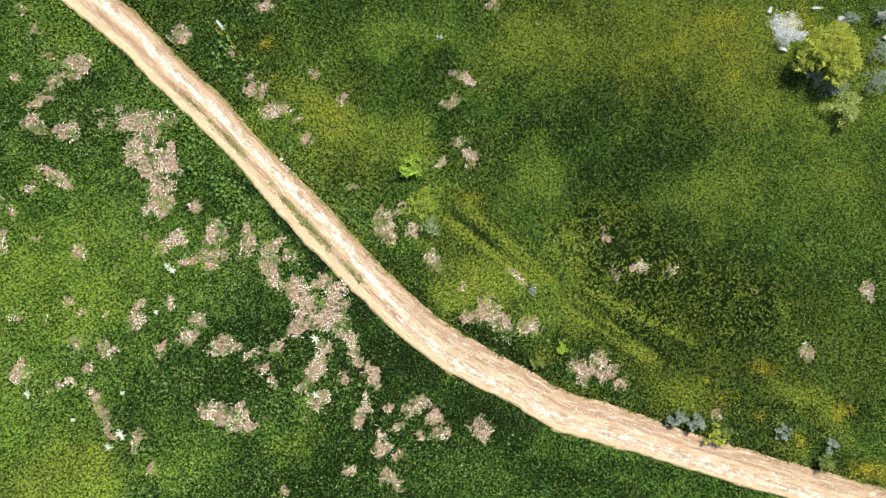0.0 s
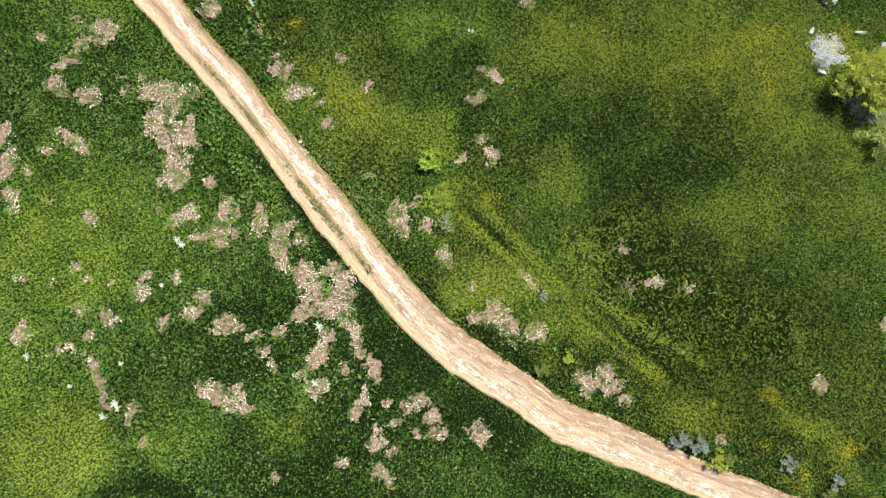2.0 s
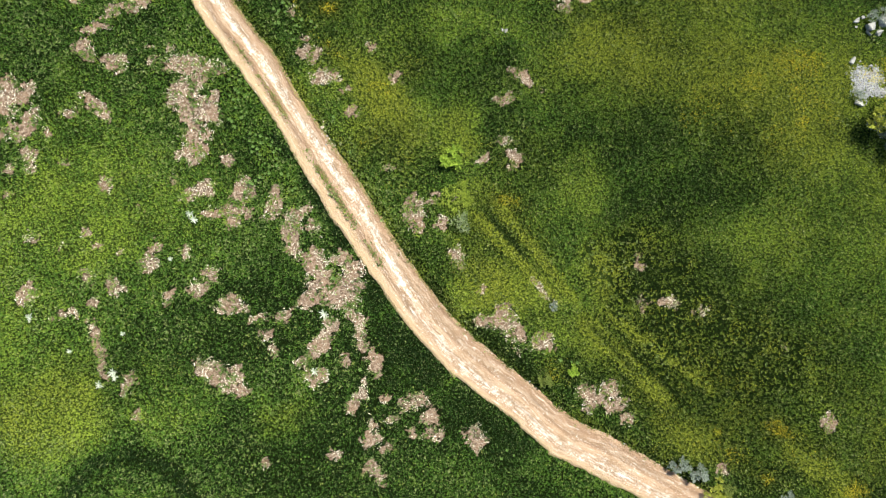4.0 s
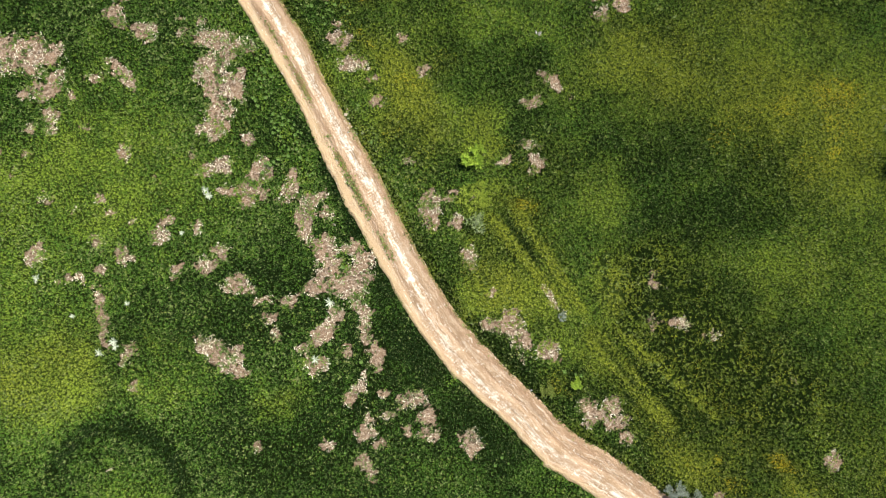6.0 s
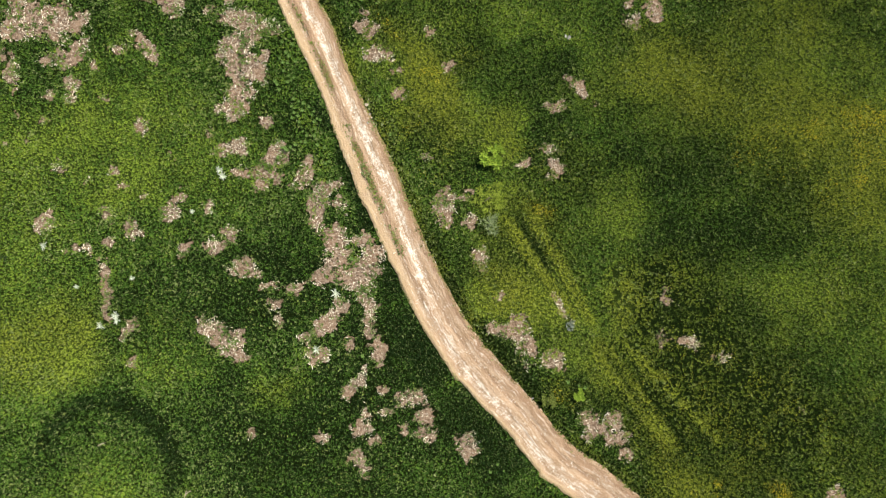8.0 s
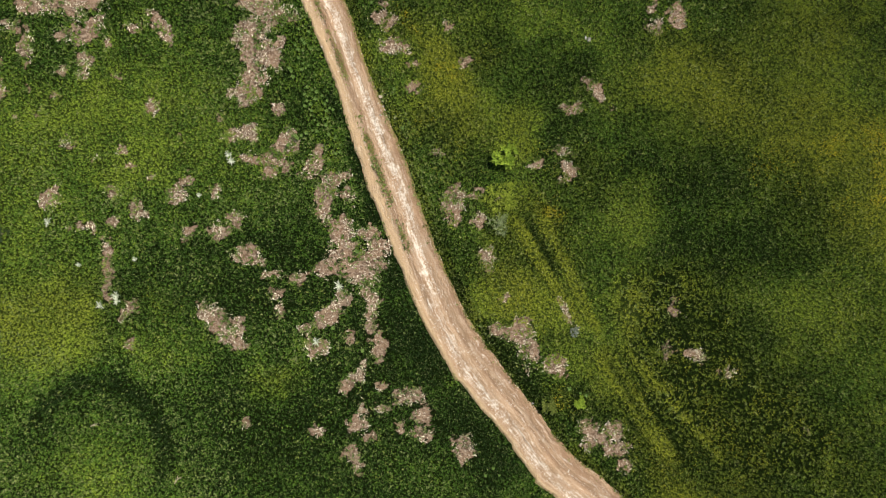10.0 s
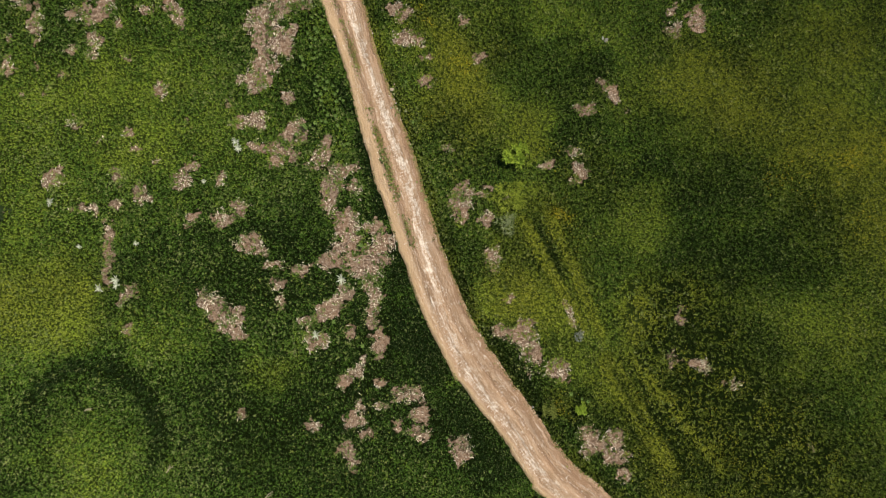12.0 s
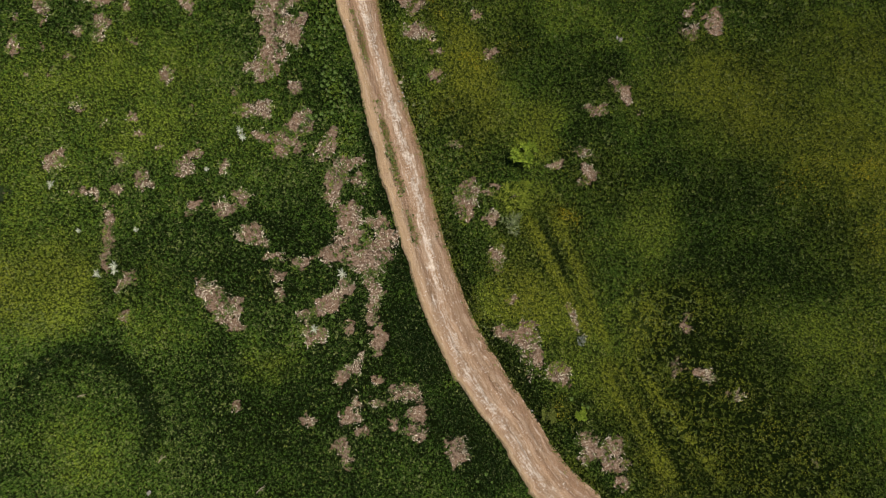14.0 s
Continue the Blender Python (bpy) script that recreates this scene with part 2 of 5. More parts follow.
bare(-28.34, 4.61, 0.48, 0.4, 25, 0.7)
bare(-26.4, 4.98, 1.03, 0.51, 150, 1)
bare(-32.11, -0.52, 0.36, 0.28, 25, 0.9)
bare(-30.95, 0.82, 0.59, 0.55, 25, 1)
bare(-30.53, -0.05, 0.51, 0.44, 25, 1)
bare(-35.76, -3.51, 0.4, 0.63, 25, 1)
bare(-36.56, -1.66, 0.32, 0.24, 25, 0.6)
bare(-31.71, -2.29, 0.28, 0.36, 25, 0.55)
bare(-33.66, -2.76, 0.24, 0.24, 25, 0.45)
bare(-24.81, -0.4, 0.36, 0.51, 25, 1)
bare(-25.08, -0.67, 0.28, 0.24, 25, 0.7)
bare(-20.06, 0.93, 0.28, 0.28, 25, 1)
bare(-33.56, -4.85, 0.24, 0.24, 25, 0.7)
bare(-32.26, -3.98, 0.24, 0.24, 25, 0.7)
bare(-29.48, -5.04, 0.4, 0.32, 25, 0.7)
bare(-27.93, 0.67, 0.24, 0.2, 25, 0.7)
bare(-22.04, -1.77, 0.24, 0.28, 25, 0.7)
bare(-25.63, -4.12, 0.36, 0.28, 25, 0.7)
bare(-24.85, -5, 0.28, 0.32, 25, 0.95)
bare(-23, -5.1, 0.24, 0.24, 25, 0.7)
bare(-27.06, -5.37, 0.28, 0.2, 25, 0.55)
bare(-20.21, 7.94, 1.43, 0.67, 25, 1)
bare(-20.32, 6.78, 0.91, 0.75, 25, 1)
bare(-19, 6.07, 1.31, 0.91, 25, 1)
bare(-19.03, 4.73, 1.07, 0.91, 25, 1)
bare(-18.86, 3.26, 0.87, 0.75, 25, 1)
bare(-19.99, 2.91, 0.59, 0.44, 25, 0.85)
bare(-18.23, 7.27, 0.44, 0.36, 25, 0.95)
bare(-21.33, 6.27, 0.36, 0.36, 25, 0.85)
bare(-18.64, 9.33, 0.63, 0.32, 25, 1)
bare(-17.56, 5.86, 0.36, 0.48, 25, 0.8)
bare(-16.29, 3.01, 0.44, 0.4, 25, 1)
bare(-18.69, 0.02, 0.71, 0.44, 25, 1)
bare(-17.43, 0.75, 0.48, 0.63, 25, 0.95)
bare(-14.73, 0.87, 0.71, 0.95, 25, 1)
bare(-15.04, -0.34, 0.95, 0.63, 25, 1)
bare(-16.64, -0.91, 0.67, 0.4, 25, 1)
bare(-14.24, -0.8, 0.59, 0.51, 25, 1)
bare(-15.18, -1.64, 0.48, 0.32, 25, 1)
bare(-12.44, 0.71, 1.07, 0.4, 87, 1)
bare(-12.64, -0.62, 0.36, 0.28, 25, 0.95)
bare(-10.77, -0, 1.03, 0.55, 25, 1)
bare(-10.9, -1.21, 0.75, 0.95, 25, 1)
bare(-9.24, -0.69, 0.36, 0.59, 25, 1)
bare(-10.5, -2.61, 0.51, 0.79, 25, 1)
bare(-9.18, -3.04, 0.91, 0.63, 25, 1)
bare(-6.79, -2.61, 0.71, 0.4, 25, 1)
bare(-8.42, -3.82, 0.83, 0.67, 25, 1)
bare(-6.02, -3.3, 0.87, 0.59, 25, 1)
bare(-7.97, -4.93, 0.95, 0.51, 25, 1)
bare(-29.02, -9.27, 0.67, 0.67, 25, 1)
bare(-29.88, -9.37, 0.32, 0.2, 25, 0.65)
bare(-24.97, -7.36, 0.51, 0.59, 25, 0.9)
bare(-24.15, -9.06, 0.44, 0.44, 25, 0.95)
bare(-22.96, -7.52, 0.59, 0.67, 25, 1)
bare(-22.16, -7.68, 0.24, 0.28, 25, 0.75)
bare(-28.09, -10.74, 0.36, 0.2, 25, 0.55)
bare(-26.4, -10.48, 0.59, 0.36, 25, 0.6)
bare(-25.56, -10.17, 0.32, 0.32, 25, 0.85)
bare(-20.52, -4.47, 0.44, 0.44, 25, 0.95)
bare(-20.67, -5.56, 0.67, 0.51, 25, 1)
bare(-18.12, -4.35, 0.36, 0.44, 25, 1)
bare(-18.96, -7.71, 0.44, 0.4, 25, 1)
bare(-17.12, -6.89, 0.63, 0.59, 25, 1)
bare(-15.98, -5.55, 0.63, 0.59, 25, 1)
bare(-16.47, -6.49, 0.44, 0.36, 25, 0.8)
bare(-24.04, -10.7, 0.32, 0.44, 25, 1)
bare(-23.5, -11.55, 0.44, 0.71, 25, 1)
bare(-22.72, -13.62, 0.4, 0.79, 25, 1)
bare(-23.21, -12.43, 0.36, 0.55, 25, 1)
bare(-14.47, -7.49, 0.99, 0.59, 25, 1)
bare(-13.4, -7.68, 0.63, 0.36, 25, 1)
bare(-10.37, -7.52, 0.63, 0.44, 25, 1)
bare(-11.97, -8.06, 0.59, 0.28, 25, 0.85)
bare(-11.44, -9.27, 0.48, 0.4, 25, 1)
bare(-10.72, -10.11, 0.28, 0.51, 25, 1)
bare(-14.9, -12.55, 0.91, 0.63, 165, 1)
bare(-13.38, -12.93, 0.79, 0.79, 25, 1)
bare(-12.44, -13.58, 0.48, 0.59, 25, 1)
bare(-15.7, -12.27, 0.44, 0.4, 25, 1)
bare(-12.78, -12.24, 0.36, 0.36, 25, 0.8)
bare(-20.69, -14.87, 0.44, 0.59, 25, 1)
bare(-20.4, -14.06, 0.28, 0.44, 25, 0.85)
bare(-19.55, -16.76, 0.44, 0.28, 25, 0.55)
bare(-8.73, -6.3, 0.83, 0.51, 25, 1)
bare(-7.38, -5.44, 1.23, 0.83, 25, 1)
bare(-5.72, -4.65, 1.07, 0.95, 25, 1)
bare(-6.73, -7.55, 0.59, 0.51, 25, 1)
bare(-5.79, -6, 0.67, 0.79, 25, 1)
bare(-7.46, -9.44, 1.43, 0.55, 58, 1)
bare(-8.16, -10.74, 0.63, 0.36, 25, 1)
bare(-4.4, -7.98, 0.48, 1.43, 25, 1)
bare(-3.51, -9.3, 0.4, 0.99, 25, 1)
bare(-2.89, -10.15, 0.51, 0.55, 25, 1)
bare(-7.24, -11.75, 0.87, 0.63, 25, 1)
bare(-5.2, -10.2, 0.36, 0.59, 25, 0.95)
bare(-8.18, -13.03, 0.36, 0.24, 25, 0.75)
bare(-3.41, -11.45, 0.28, 0.28, 25, 0.95)
bare(-3.68, -12.64, 0.59, 0.63, 25, 1)
bare(-4.15, -13.6, 0.55, 0.44, 25, 0.95)
bare(-1.71, -12.26, 0.48, 0.4, 25, 1)
bare(-0.97, -13.7, 0.51, 0.36, 25, 0.95)
bare(-2.31, -14.21, 0.36, 0.51, 25, 0.95)
bare(-2.32, -15.58, 0.75, 0.48, 25, 1)
bare(-1.08, -16.07, 0.44, 0.36, 25, 0.8)
bare(-4.65, -17.18, 0.4, 0.4, 25, 0.95)
bare(-2.11, -17.41, 0.51, 0.55, 25, 1)
bare(-1.24, -18.13, 0.4, 0.79, 25, 1)
bare(0.43, -12.23, 1.11, 0.48, 25, 1)
bare(1.87, -12.86, 0.67, 0.83, 25, 1)
bare(2.3, -14.22, 0.79, 0.48, 25, 1)
bare(0.5, -14.39, 0.28, 0.4, 25, 0.95)
bare(-9.76, -18.81, 0.32, 0.36, 25, 0.85)
bare(5.46, -13.96, 0.67, 0.87, 25, 1)
bare(1.49, -1.01, 0.59, 0.75, 25, 1)
bare(3.9, -3.05, 0.28, 0.32, 25, 0.75)
bare(4.59, -5.43, 0.91, 0.48, 25, 1)
bare(5.81, -5.06, 0.99, 0.71, 25, 1)
bare(6.82, -5.72, 0.83, 0.71, 25, 1)
bare(5.74, -4, 0.63, 0.28, 25, 0.97)
bare(8.98, -6.16, 0.75, 0.67, 25, 1)
bare(7.61, -7.03, 0.55, 0.36, 25, 0.75)
bare(16, -1.92, 0.59, 0.59, 25, 0.62)
bare(17.76, -1.55, 0.79, 0.44, 170, 0.62)
bare(15.27, 0.72, 0.44, 0.4, 25, 0.62)
bare(14.83, 1.3, 0.32, 0.28, 25, 0.75)
bare(20.5, -1.93, 0.4, 0.51, 25, 0.62)
bare(27.01, -3.54, 0.36, 0.36, 25, 0.9)
bare(12.81, -9.32, 0.59, 0.63, 25, 1)
bare(13.42, -10.16, 0.48, 0.71, 25, 1)
bare(14.53, -8.75, 0.75, 0.55, 25, 1)
bare(15.23, -9.89, 0.79, 0.48, 25, 1)
bare(14.16, -9.62, 0.63, 0.55, 25, 1)
bare(16.34, -10.87, 0.44, 0.44, 25, 0.95)
bare(-7.42, 13.17, 0.4, 0.44, 25, 0.75)
bare(-5.27, 11.23, 0.36, 0.36, 25, 0.95)
bare(3.56, 13.48, 0.63, 0.36, 155, 1)
bare(4.52, 13.01, 0.63, 0.36, 165, 1)
bare(3.06, 11.32, 0.79, 0.32, 25, 1)
bare(5.63, 12.31, 0.28, 0.24, 25, 0.65)
bare(6.2, 18.89, 0.55, 0.48, 25, 1)
bare(7.32, 20.28, 0.44, 0.79, 25, 1)
bare(5.56, 19.99, 0.36, 0.28, 25, 0.95)
bare(3.93, 8.1, 0.71, 0.32, 25, 0.97)
bare(4.73, 6.86, 0.67, 0.59, 25, 1)
bare(2.22, 6.47, 0.51, 0.32, 25, 0.95)
bare(-2.28, 1.59, 0.75, 1.11, 25, 1)
bare(-1.21, 2.84, 0.48, 0.36, 25, 0.7)
bare(-0.03, 1.29, 0.59, 0.48, 25, 1)
bare(-4.42, 4.53, 0.48, 0.36, 25, 0.65)
bare(-11.85, 11.73, 0.87, 0.55, 25, 1)
bare(-10.3, 10.34, 0.95, 0.55, 25, 1)
bare(-11.24, 10.08, 0.44, 0.36, 25, 0.9)
bare(-8.77, 9.52, 0.28, 0.24, 25, 0.65)
bare(-7.86, 8.27, 0.44, 0.32, 25, 1)
bare(8.36, -2.2, 1.1, 0.28, 142, 0.82)
bare(-15.29, -0.01, 0.75, 0.6, 28, 1)
# turf left standing inside the bare earth
green(-9.99, -1.26, 0.36, 0.48, 25, 1)
green(-5.6, -8.99, 0.51, 0.75, 25, 1)
green(-6.26, -6.58, 0.32, 0.48, 25, 1)
green(-7.69, -7.57, 0.4, 0.55, 55, 1)
green(-7.51, -3.3, 0.4, 0.32, 25, 1)
green(-4.7, -9.21, 0.32, 0.55, 25, 1)
green(-18.87, 7.95, 0.36, 0.36, 25, 1)
green(-17.7, 5.04, 0.4, 0.32, 25, 1)
green(-20.19, 4.63, 0.32, 0.24, 25, 1)
green(13.63, -8.49, 0.36, 0.36, 25, 1)
# paler (plus) and darker (minus) growth, some with haze and shade in its colour
tone(21.38, -11.36, 3.12, 1.25, 170, 0.55)
tone(30.55, -11.79, 3.23, 0.89, 138, 0.55)
tone(29.96, -15.33, 1.35, 1.15, 0, 0.55)
tone(33.77, -14.54, 3.12, 1.04, 140, 0.55)
tone(5.0, -3.2, 2.4, 1.7, 28, 0.5)
tone(-0.4, 7.8, 1.5, 1.7, 28, 0.45)
tone(-7.5, 13.5, 4.5, 4.0, 28, 0.45)
tone(-5.0, 8.0, 4.0, 3.0, 28, 0.25)
tone(-10.5, 8.8, 3.5, 2.0, 140, 0.25)
tone(19.5, 23.0, 6.0, 5.0, 28, 0.4)
tone(-6.2, 10.3, 2.6, 0.7, 152, 0.5)
tone(8.3, 16.8, 2.0, 1.6, 28, 0.35)
tone(-0.5, 12.8, 2.6, 1.8, 28, -0.2)
tone(3.0, 14.1, 1.5, 1.2, 28, -0.45)
tone(-6.2, 10.2, 2.4, 0.5, 152, 0.5)
tone(-11.0, -16.0, 7.0, 4.0, 28, 0.45)
tone(-30, -2, 9, 7, 28, 0.2)
tone(-6.15, 10.39, 1.01, 2.42, 53, 0.9)
tone(8.02, 3.45, 5.07, 5.07, 28, 0.18)
# wide lift in the west: haze put into the grass colour
tone(-24.86, 0.2, 12.87, 5.85, 28, 0.25)
tone(17.7, -2.8, 5.07, 3.9, 28, -0.25)
tone(26.14, -2.65, 5.07, 3.12, 28, -0.3)
tone(24.11, 6.21, 3.12, 4.68, 28, -0.2)
tone(-23.32, -7.05, 10.14, 5.85, 28, 0.35)
tone(-27.92, -14.8, 5.07, 4.68, 28, 0.3)
tone(-2.58, -16.62, 9.75, 4.29, 28, -0.4)
tone(-9.53, -22.1, 5.85, 3.12, 28, -0.3)
tone(16.79, 0.63, 3.51, 1.95, 28, -0.5)
tone(22.98, -4.76, 5.46, 2.15, 18, -0.45)
tone(-25.96, -19.39, 3.71, 2.93, 28, 0.75)
tone(-23.01, -17.17, 1.76, 1.95, 28, 0.6)
tone(-17.67, -26.43, 5.07, 3.12, 28, 0.5)
tone(-17.82, -15.79, 2.34, 2.34, 28, 0.4)
tone(-9.29, -14.86, 2.34, 1.37, 28, 0.5)
tone(-24.26, -4.4, 2.73, 1.56, 28, 0.5)
tone(-28.98, -3.24, 3.51, 1.95, 28, 0.45)
tone(-0.46, 8.47, 1.64, 1.87, 28, 0.55)
tone(10.11, 6.49, 1.76, 1.76, 28, 0.6)
tone(12.91, -1.41, 1.25, 1.17, 28, 0.65)
tone(21.48, 3.1, 4.29, 2.93, 28, 0.25)
tone(26.01, 3.33, 2.73, 5.85, 28, 0.3)
tone(-1.54, 16.02, 2.15, 1.76, 28, 0.35)
tone(1.19, 3.62, 1.56, 1.25, 28, 0.8)
tone(3.47, -2.87, 1.95, 1.76, 28, 0.6)
tone(11.07, -4.12, 1.95, 4.68, 58, 0.35)
tone(-8.14, -20.47, 3.51, 2.73, 28, -0.15)
tone(-31.6, -11.32, 3.51, 7.8, 28, 0.25)
tone(-2.88, -8.39, 1.76, 3.71, 28, -0.8)
# dark band on the track's south-west edge: lush growth, with shade in its colour
tone(-8.27, -1.05, 0.86, 2.73, 43, -0.9)
tone(12.69, 10.22, 5.07, 2.15, 28, -0.6)
tone(15.52, 4.74, 5.85, 1.76, 28, -0.6)
tone(3.78, 9.11, 1.76, 2.34, 28, -0.4)
tone(-14.04, -17.81, 5.07, 2.34, 28, -0.4)
tone(19.54, -1.39, 5.07, 2.34, 8, -0.5)
tone(3.56, -8.09, 0.78, 4.68, 28, -0.3)
tone(-4.19, -14.38, 8.58, 2.34, 28, -0.35)
tone(-15.63, 5.79, 1.76, 3.51, 28, -0.15)
tone(-12.59, -7.72, 5.07, 2.73, 28, -0.35)
tone(-25.54, -2.83, 5.46, 1.17, 28, -0.25)
tone(-4.44, 12.35, 1.95, 2.34, 28, -0.3)
tone(24.58, -0.45, 3.51, 4.29, 28, 0.2)
tone(6.75, -12.54, 2.73, 3.51, 28, -0.4)
tone(12.17, -7.91, 1.17, 1.56, 28, -0.6)
tone(7.86, 12.08, 4.29, 1.17, 28, -0.3)
tone(-20.31, -11.16, 10.87, 6.09, 0, -0.2)
tone(5.28, 8.17, 15.22, 9.57, 0, 0.16)
# north-east lift: the wide pale patches put haze into the grass colour
tone(23.16, 14.12, 13.91, 5.65, 0, 0.5)
tone(32.41, -0.58, 6.96, 7.83, 0, 0.15)
tone(9.68, 13.47, 8.7, 4.35, 0, 0.3)
tone(-0.38, 16.35, 5.65, 2.17, 0, 0.15)
tone(23.18, 3.88, 7.39, 2.39, 0, 0.2)
tone(34.74, 2.58, 3.91, 3.91, 0, 0.2)
tone(35.66, 8, 8.26, 8.26, 0, 0.3)
tone(30.05, 16.01, 10.43, 4.78, 0, 0.4)
tone(16.37, 10.92, 6.52, 2.61, 0, -0.4)
tone(11.9, 7.79, 4.35, 2.17, 0, -0.2)
# the tree's shadow, put into the grass colour
tone(29.59, 13.32, 2.17, 1.74, 0, -0.8)
tone(-11.92, 13.57, 3.91, 2.61, 0, -0.25)
tone(-28.05, 15.84, 5.22, 2.61, 0, 0.5)
tone(23.21, -18.42, 5.65, 1.09, 0, -0.4)
tone(17.31, -17.41, 5.65, 1.09, 0, -0.4)
tone(11.92, -18.19, 3.91, 1.52, 0, -0.2)
tone(33.83, -7.34, 3.48, 3.48, 0, 0.15)
tone(11.92, -6.29, 2.61, 1.74, 0, 0.3)
tone(18.86, -2.69, 3.47, 4.9, 40, -0.32)
tone(24.12, -5.97, 3.27, 2.86, 20, -0.25)
tone(7.25, -3.43, 2.45, 4.5, 50, 0.2)
# yellow flowers
blossom(-11.07, 15.3, 1.09, 0.87, 0, 1)
blossom(-10.23, 12.31, 1.96, 1.3, 0, 0.7)
blossom(-5.98, 10, 1.96, 1.74, 0, 0.8)
blossom(-4.26, 12.18, 1.09, 0.87, 0, 0.7)
blossom(-6.62, 6.34, 1.74, 1.52, 0, 0.8)
blossom(4.4, 3.58, 1.74, 0.96, 0, 0.8)
blossom(2, 7.27, 1.09, 0.87, 0, 0.7)
blossom(23.66, -11.28, 2.61, 1.3, 140, 0.9)
blossom(25.03, -8.75, 1.74, 1.09, 0, 0.8)
blossom(27.56, -9.53, 2.61, 1.3, 160, 0.9)
blossom(30.81, -11.37, 1.74, 1.52, 0, 1)
blossom(33.37, -13.43, 1.74, 1.52, 0, 1)
blossom(27.57, -13.35, 1.96, 1.09, 0, 0.8)
blossom(29.89, -15.4, 1.74, 1.3, 0, 1)
blossom(36.2, -18.23, 2.17, 1.3, 0, 0.8)
blossom(25.45, 14.6, 2.61, 2.61, 0, 0.9)
blossom(20.88, 15.85, 2.61, 2.17, 0, 0.7)
blossom(27.97, 17.54, 1.09, 1.74, 0, 0.8)
blossom(-16.32, 17.75, 2.61, 1.3, 0, 0.7)
blossom(-12.34, 14.85, 1.96, 1.09, 135, 0.7)
blossom(11.01, 16.56, 3.91, 3.04, 0, 0.7)
blossom(20.47, -11.69, 2.61, 1.74, 0, 0.6)
blossom(10.58, -8.04, 1.52, 0.96, 0, 0.9)
blossom(3.97, -2.74, 2.61, 1.52, 160, 0.7)
blossom(14.59, -2.77, 2.61, 2.17, 0, 0.5)
blossom(24.54, 11.02, 5.22, 2.61, 0, 0.4)
blossom(18.65, -5.45, 3.91, 2.17, 0, 0.6)
blossom(32.42, -5.53, 5.22, 3.04, 0, 0.35)
blossom(36.65, -9.63, 2.61, 4.35, 0, 0.6)
blossom(15.49, 1.64, 2.61, 1.74, 0, 0.4)
blossom(5.28, 7.3, 2.61, 1.74, 0, 0.5)
blossom(25.48, -2.81, 5.22, 2.17, 0, 0.4)
blossom(2.65, 0.75, 1.74, 2.61, 30, 0.5)
blossom(23.21, -15.29, 1.74, 0.87, 0, 0.6)
blossom(14.91, 0.95, 3.9, 2.34, 28, 0.9)
blossom(19.92, -3.79, 6.24, 2.73, 18, 0.9)
blossom(24.84, -5.07, 6.24, 2.34, 28, 0.8)
blossom(4.6, 1.67, 2.34, 3.51, 48, 0.6)
blossom(-6.33, 10.08, 1.37, 2.73, 48, 0.9)
blossom(8.82, 16.05, 3.12, 1.95, 28, 0.6)
blossom(20.21, 16.27, 3.12, 2.34, 28, 0.8)
blossom(25.06, 9.29, 2.34, 7.8, 28, 0.3)
blossom(-4.35, 6.26, 2.34, 3.51, 28, 0.6)
blossom(18.49, -8.46, 2.34, 2.34, 28, 0.8)
blossom(14.52, 21.56, 3.51, 2.34, 28, 0.35)
blossom(11.17, 18.99, 1.17, 1.17, 28, 0.6)
blossom(7.61, -2.45, 2.34, 2.34, 28, 0.5)
blossom(-21.6, -14.64, 5.85, 2.34, 28, 0.12)
blossom(21.38, -11.36, 2.86, 1.15, 170, 1.1)
blossom(23.84, -10.99, 1.34, 0.48, 128, 1.1)
blossom(30.55, -11.79, 2.96, 0.81, 138, 1.1)
blossom(29.96, -15.33, 1.24, 1.05, 0, 1.1)
blossom(33.63, -13.18, 1.05, 0.76, 0, 1.1)
blossom(36.73, -17.98, 1.91, 0.95, 160, 1.1)
blossom(29.35, -11.33, 0.57, 0.33, 150, 1.1)
blossom(27.51, -13.32, 0.57, 0.43, 0, 1.1)
blossom(30.99, -18.54, 0.95, 0.76, 150, 1.1)
blossom(-6.2, 10.3, 2.6, 0.8, 152, 1.4)
# orange flowers
marigold(25.45, 12.81, 2.61, 1.74, 0, 0.15)
marigold(19.98, 14.07, 1.74, 2.17, 0, 0.2)
marigold(24.98, 17.71, 2.61, 1.3, 0, 0.3)
marigold(16.82, 12.69, 1.09, 1.3, 0, 0.2)
marigold(30.04, 18.25, 1.74, 1.09, 0, 0.5)
marigold(31.9, 16.94, 1.3, 0.87, 0, 0.5)
marigold(-10.99, 15.43, 0.61, 0.48, 0, 0.9)
marigold(-10.23, 12.44, 1.13, 0.39, 150, 0.5)
marigold(-6.19, 10.13, 0.87, 0.52, 0, 0.6)
marigold(-6.49, 6.51, 0.78, 0.52, 0, 0.5)
marigold(4.49, 3.72, 0.87, 0.39, 0, 0.5)
marigold(23.75, -11.19, 1.3, 0.39, 135, 0.9)
marigold(25.12, -8.7, 0.57, 0.3, 0, 0.9)
marigold(27.56, -9.31, 1.13, 0.52, 160, 0.7)
marigold(30.8, -11.28, 0.87, 0.61, 0, 0.9)
marigold(33.28, -13.57, 0.96, 0.61, 0, 0.9)
marigold(27.34, -13.39, 0.96, 0.39, 0, 0.9)
marigold(29.79, -15.22, 0.87, 0.74, 0, 1)
marigold(25.91, 13.94, 1.74, 1.13, 0, 0.5)
marigold(24.76, 15.25, 1.3, 0.87, 0, 0.4)
marigold(27.97, 17.54, 0.35, 0.61, 0, 1)
marigold(36.43, -18.23, 1.3, 0.7, 0, 0.6)
marigold(34.07, -12.4, 1.13, 0.57, 150, 0.7)
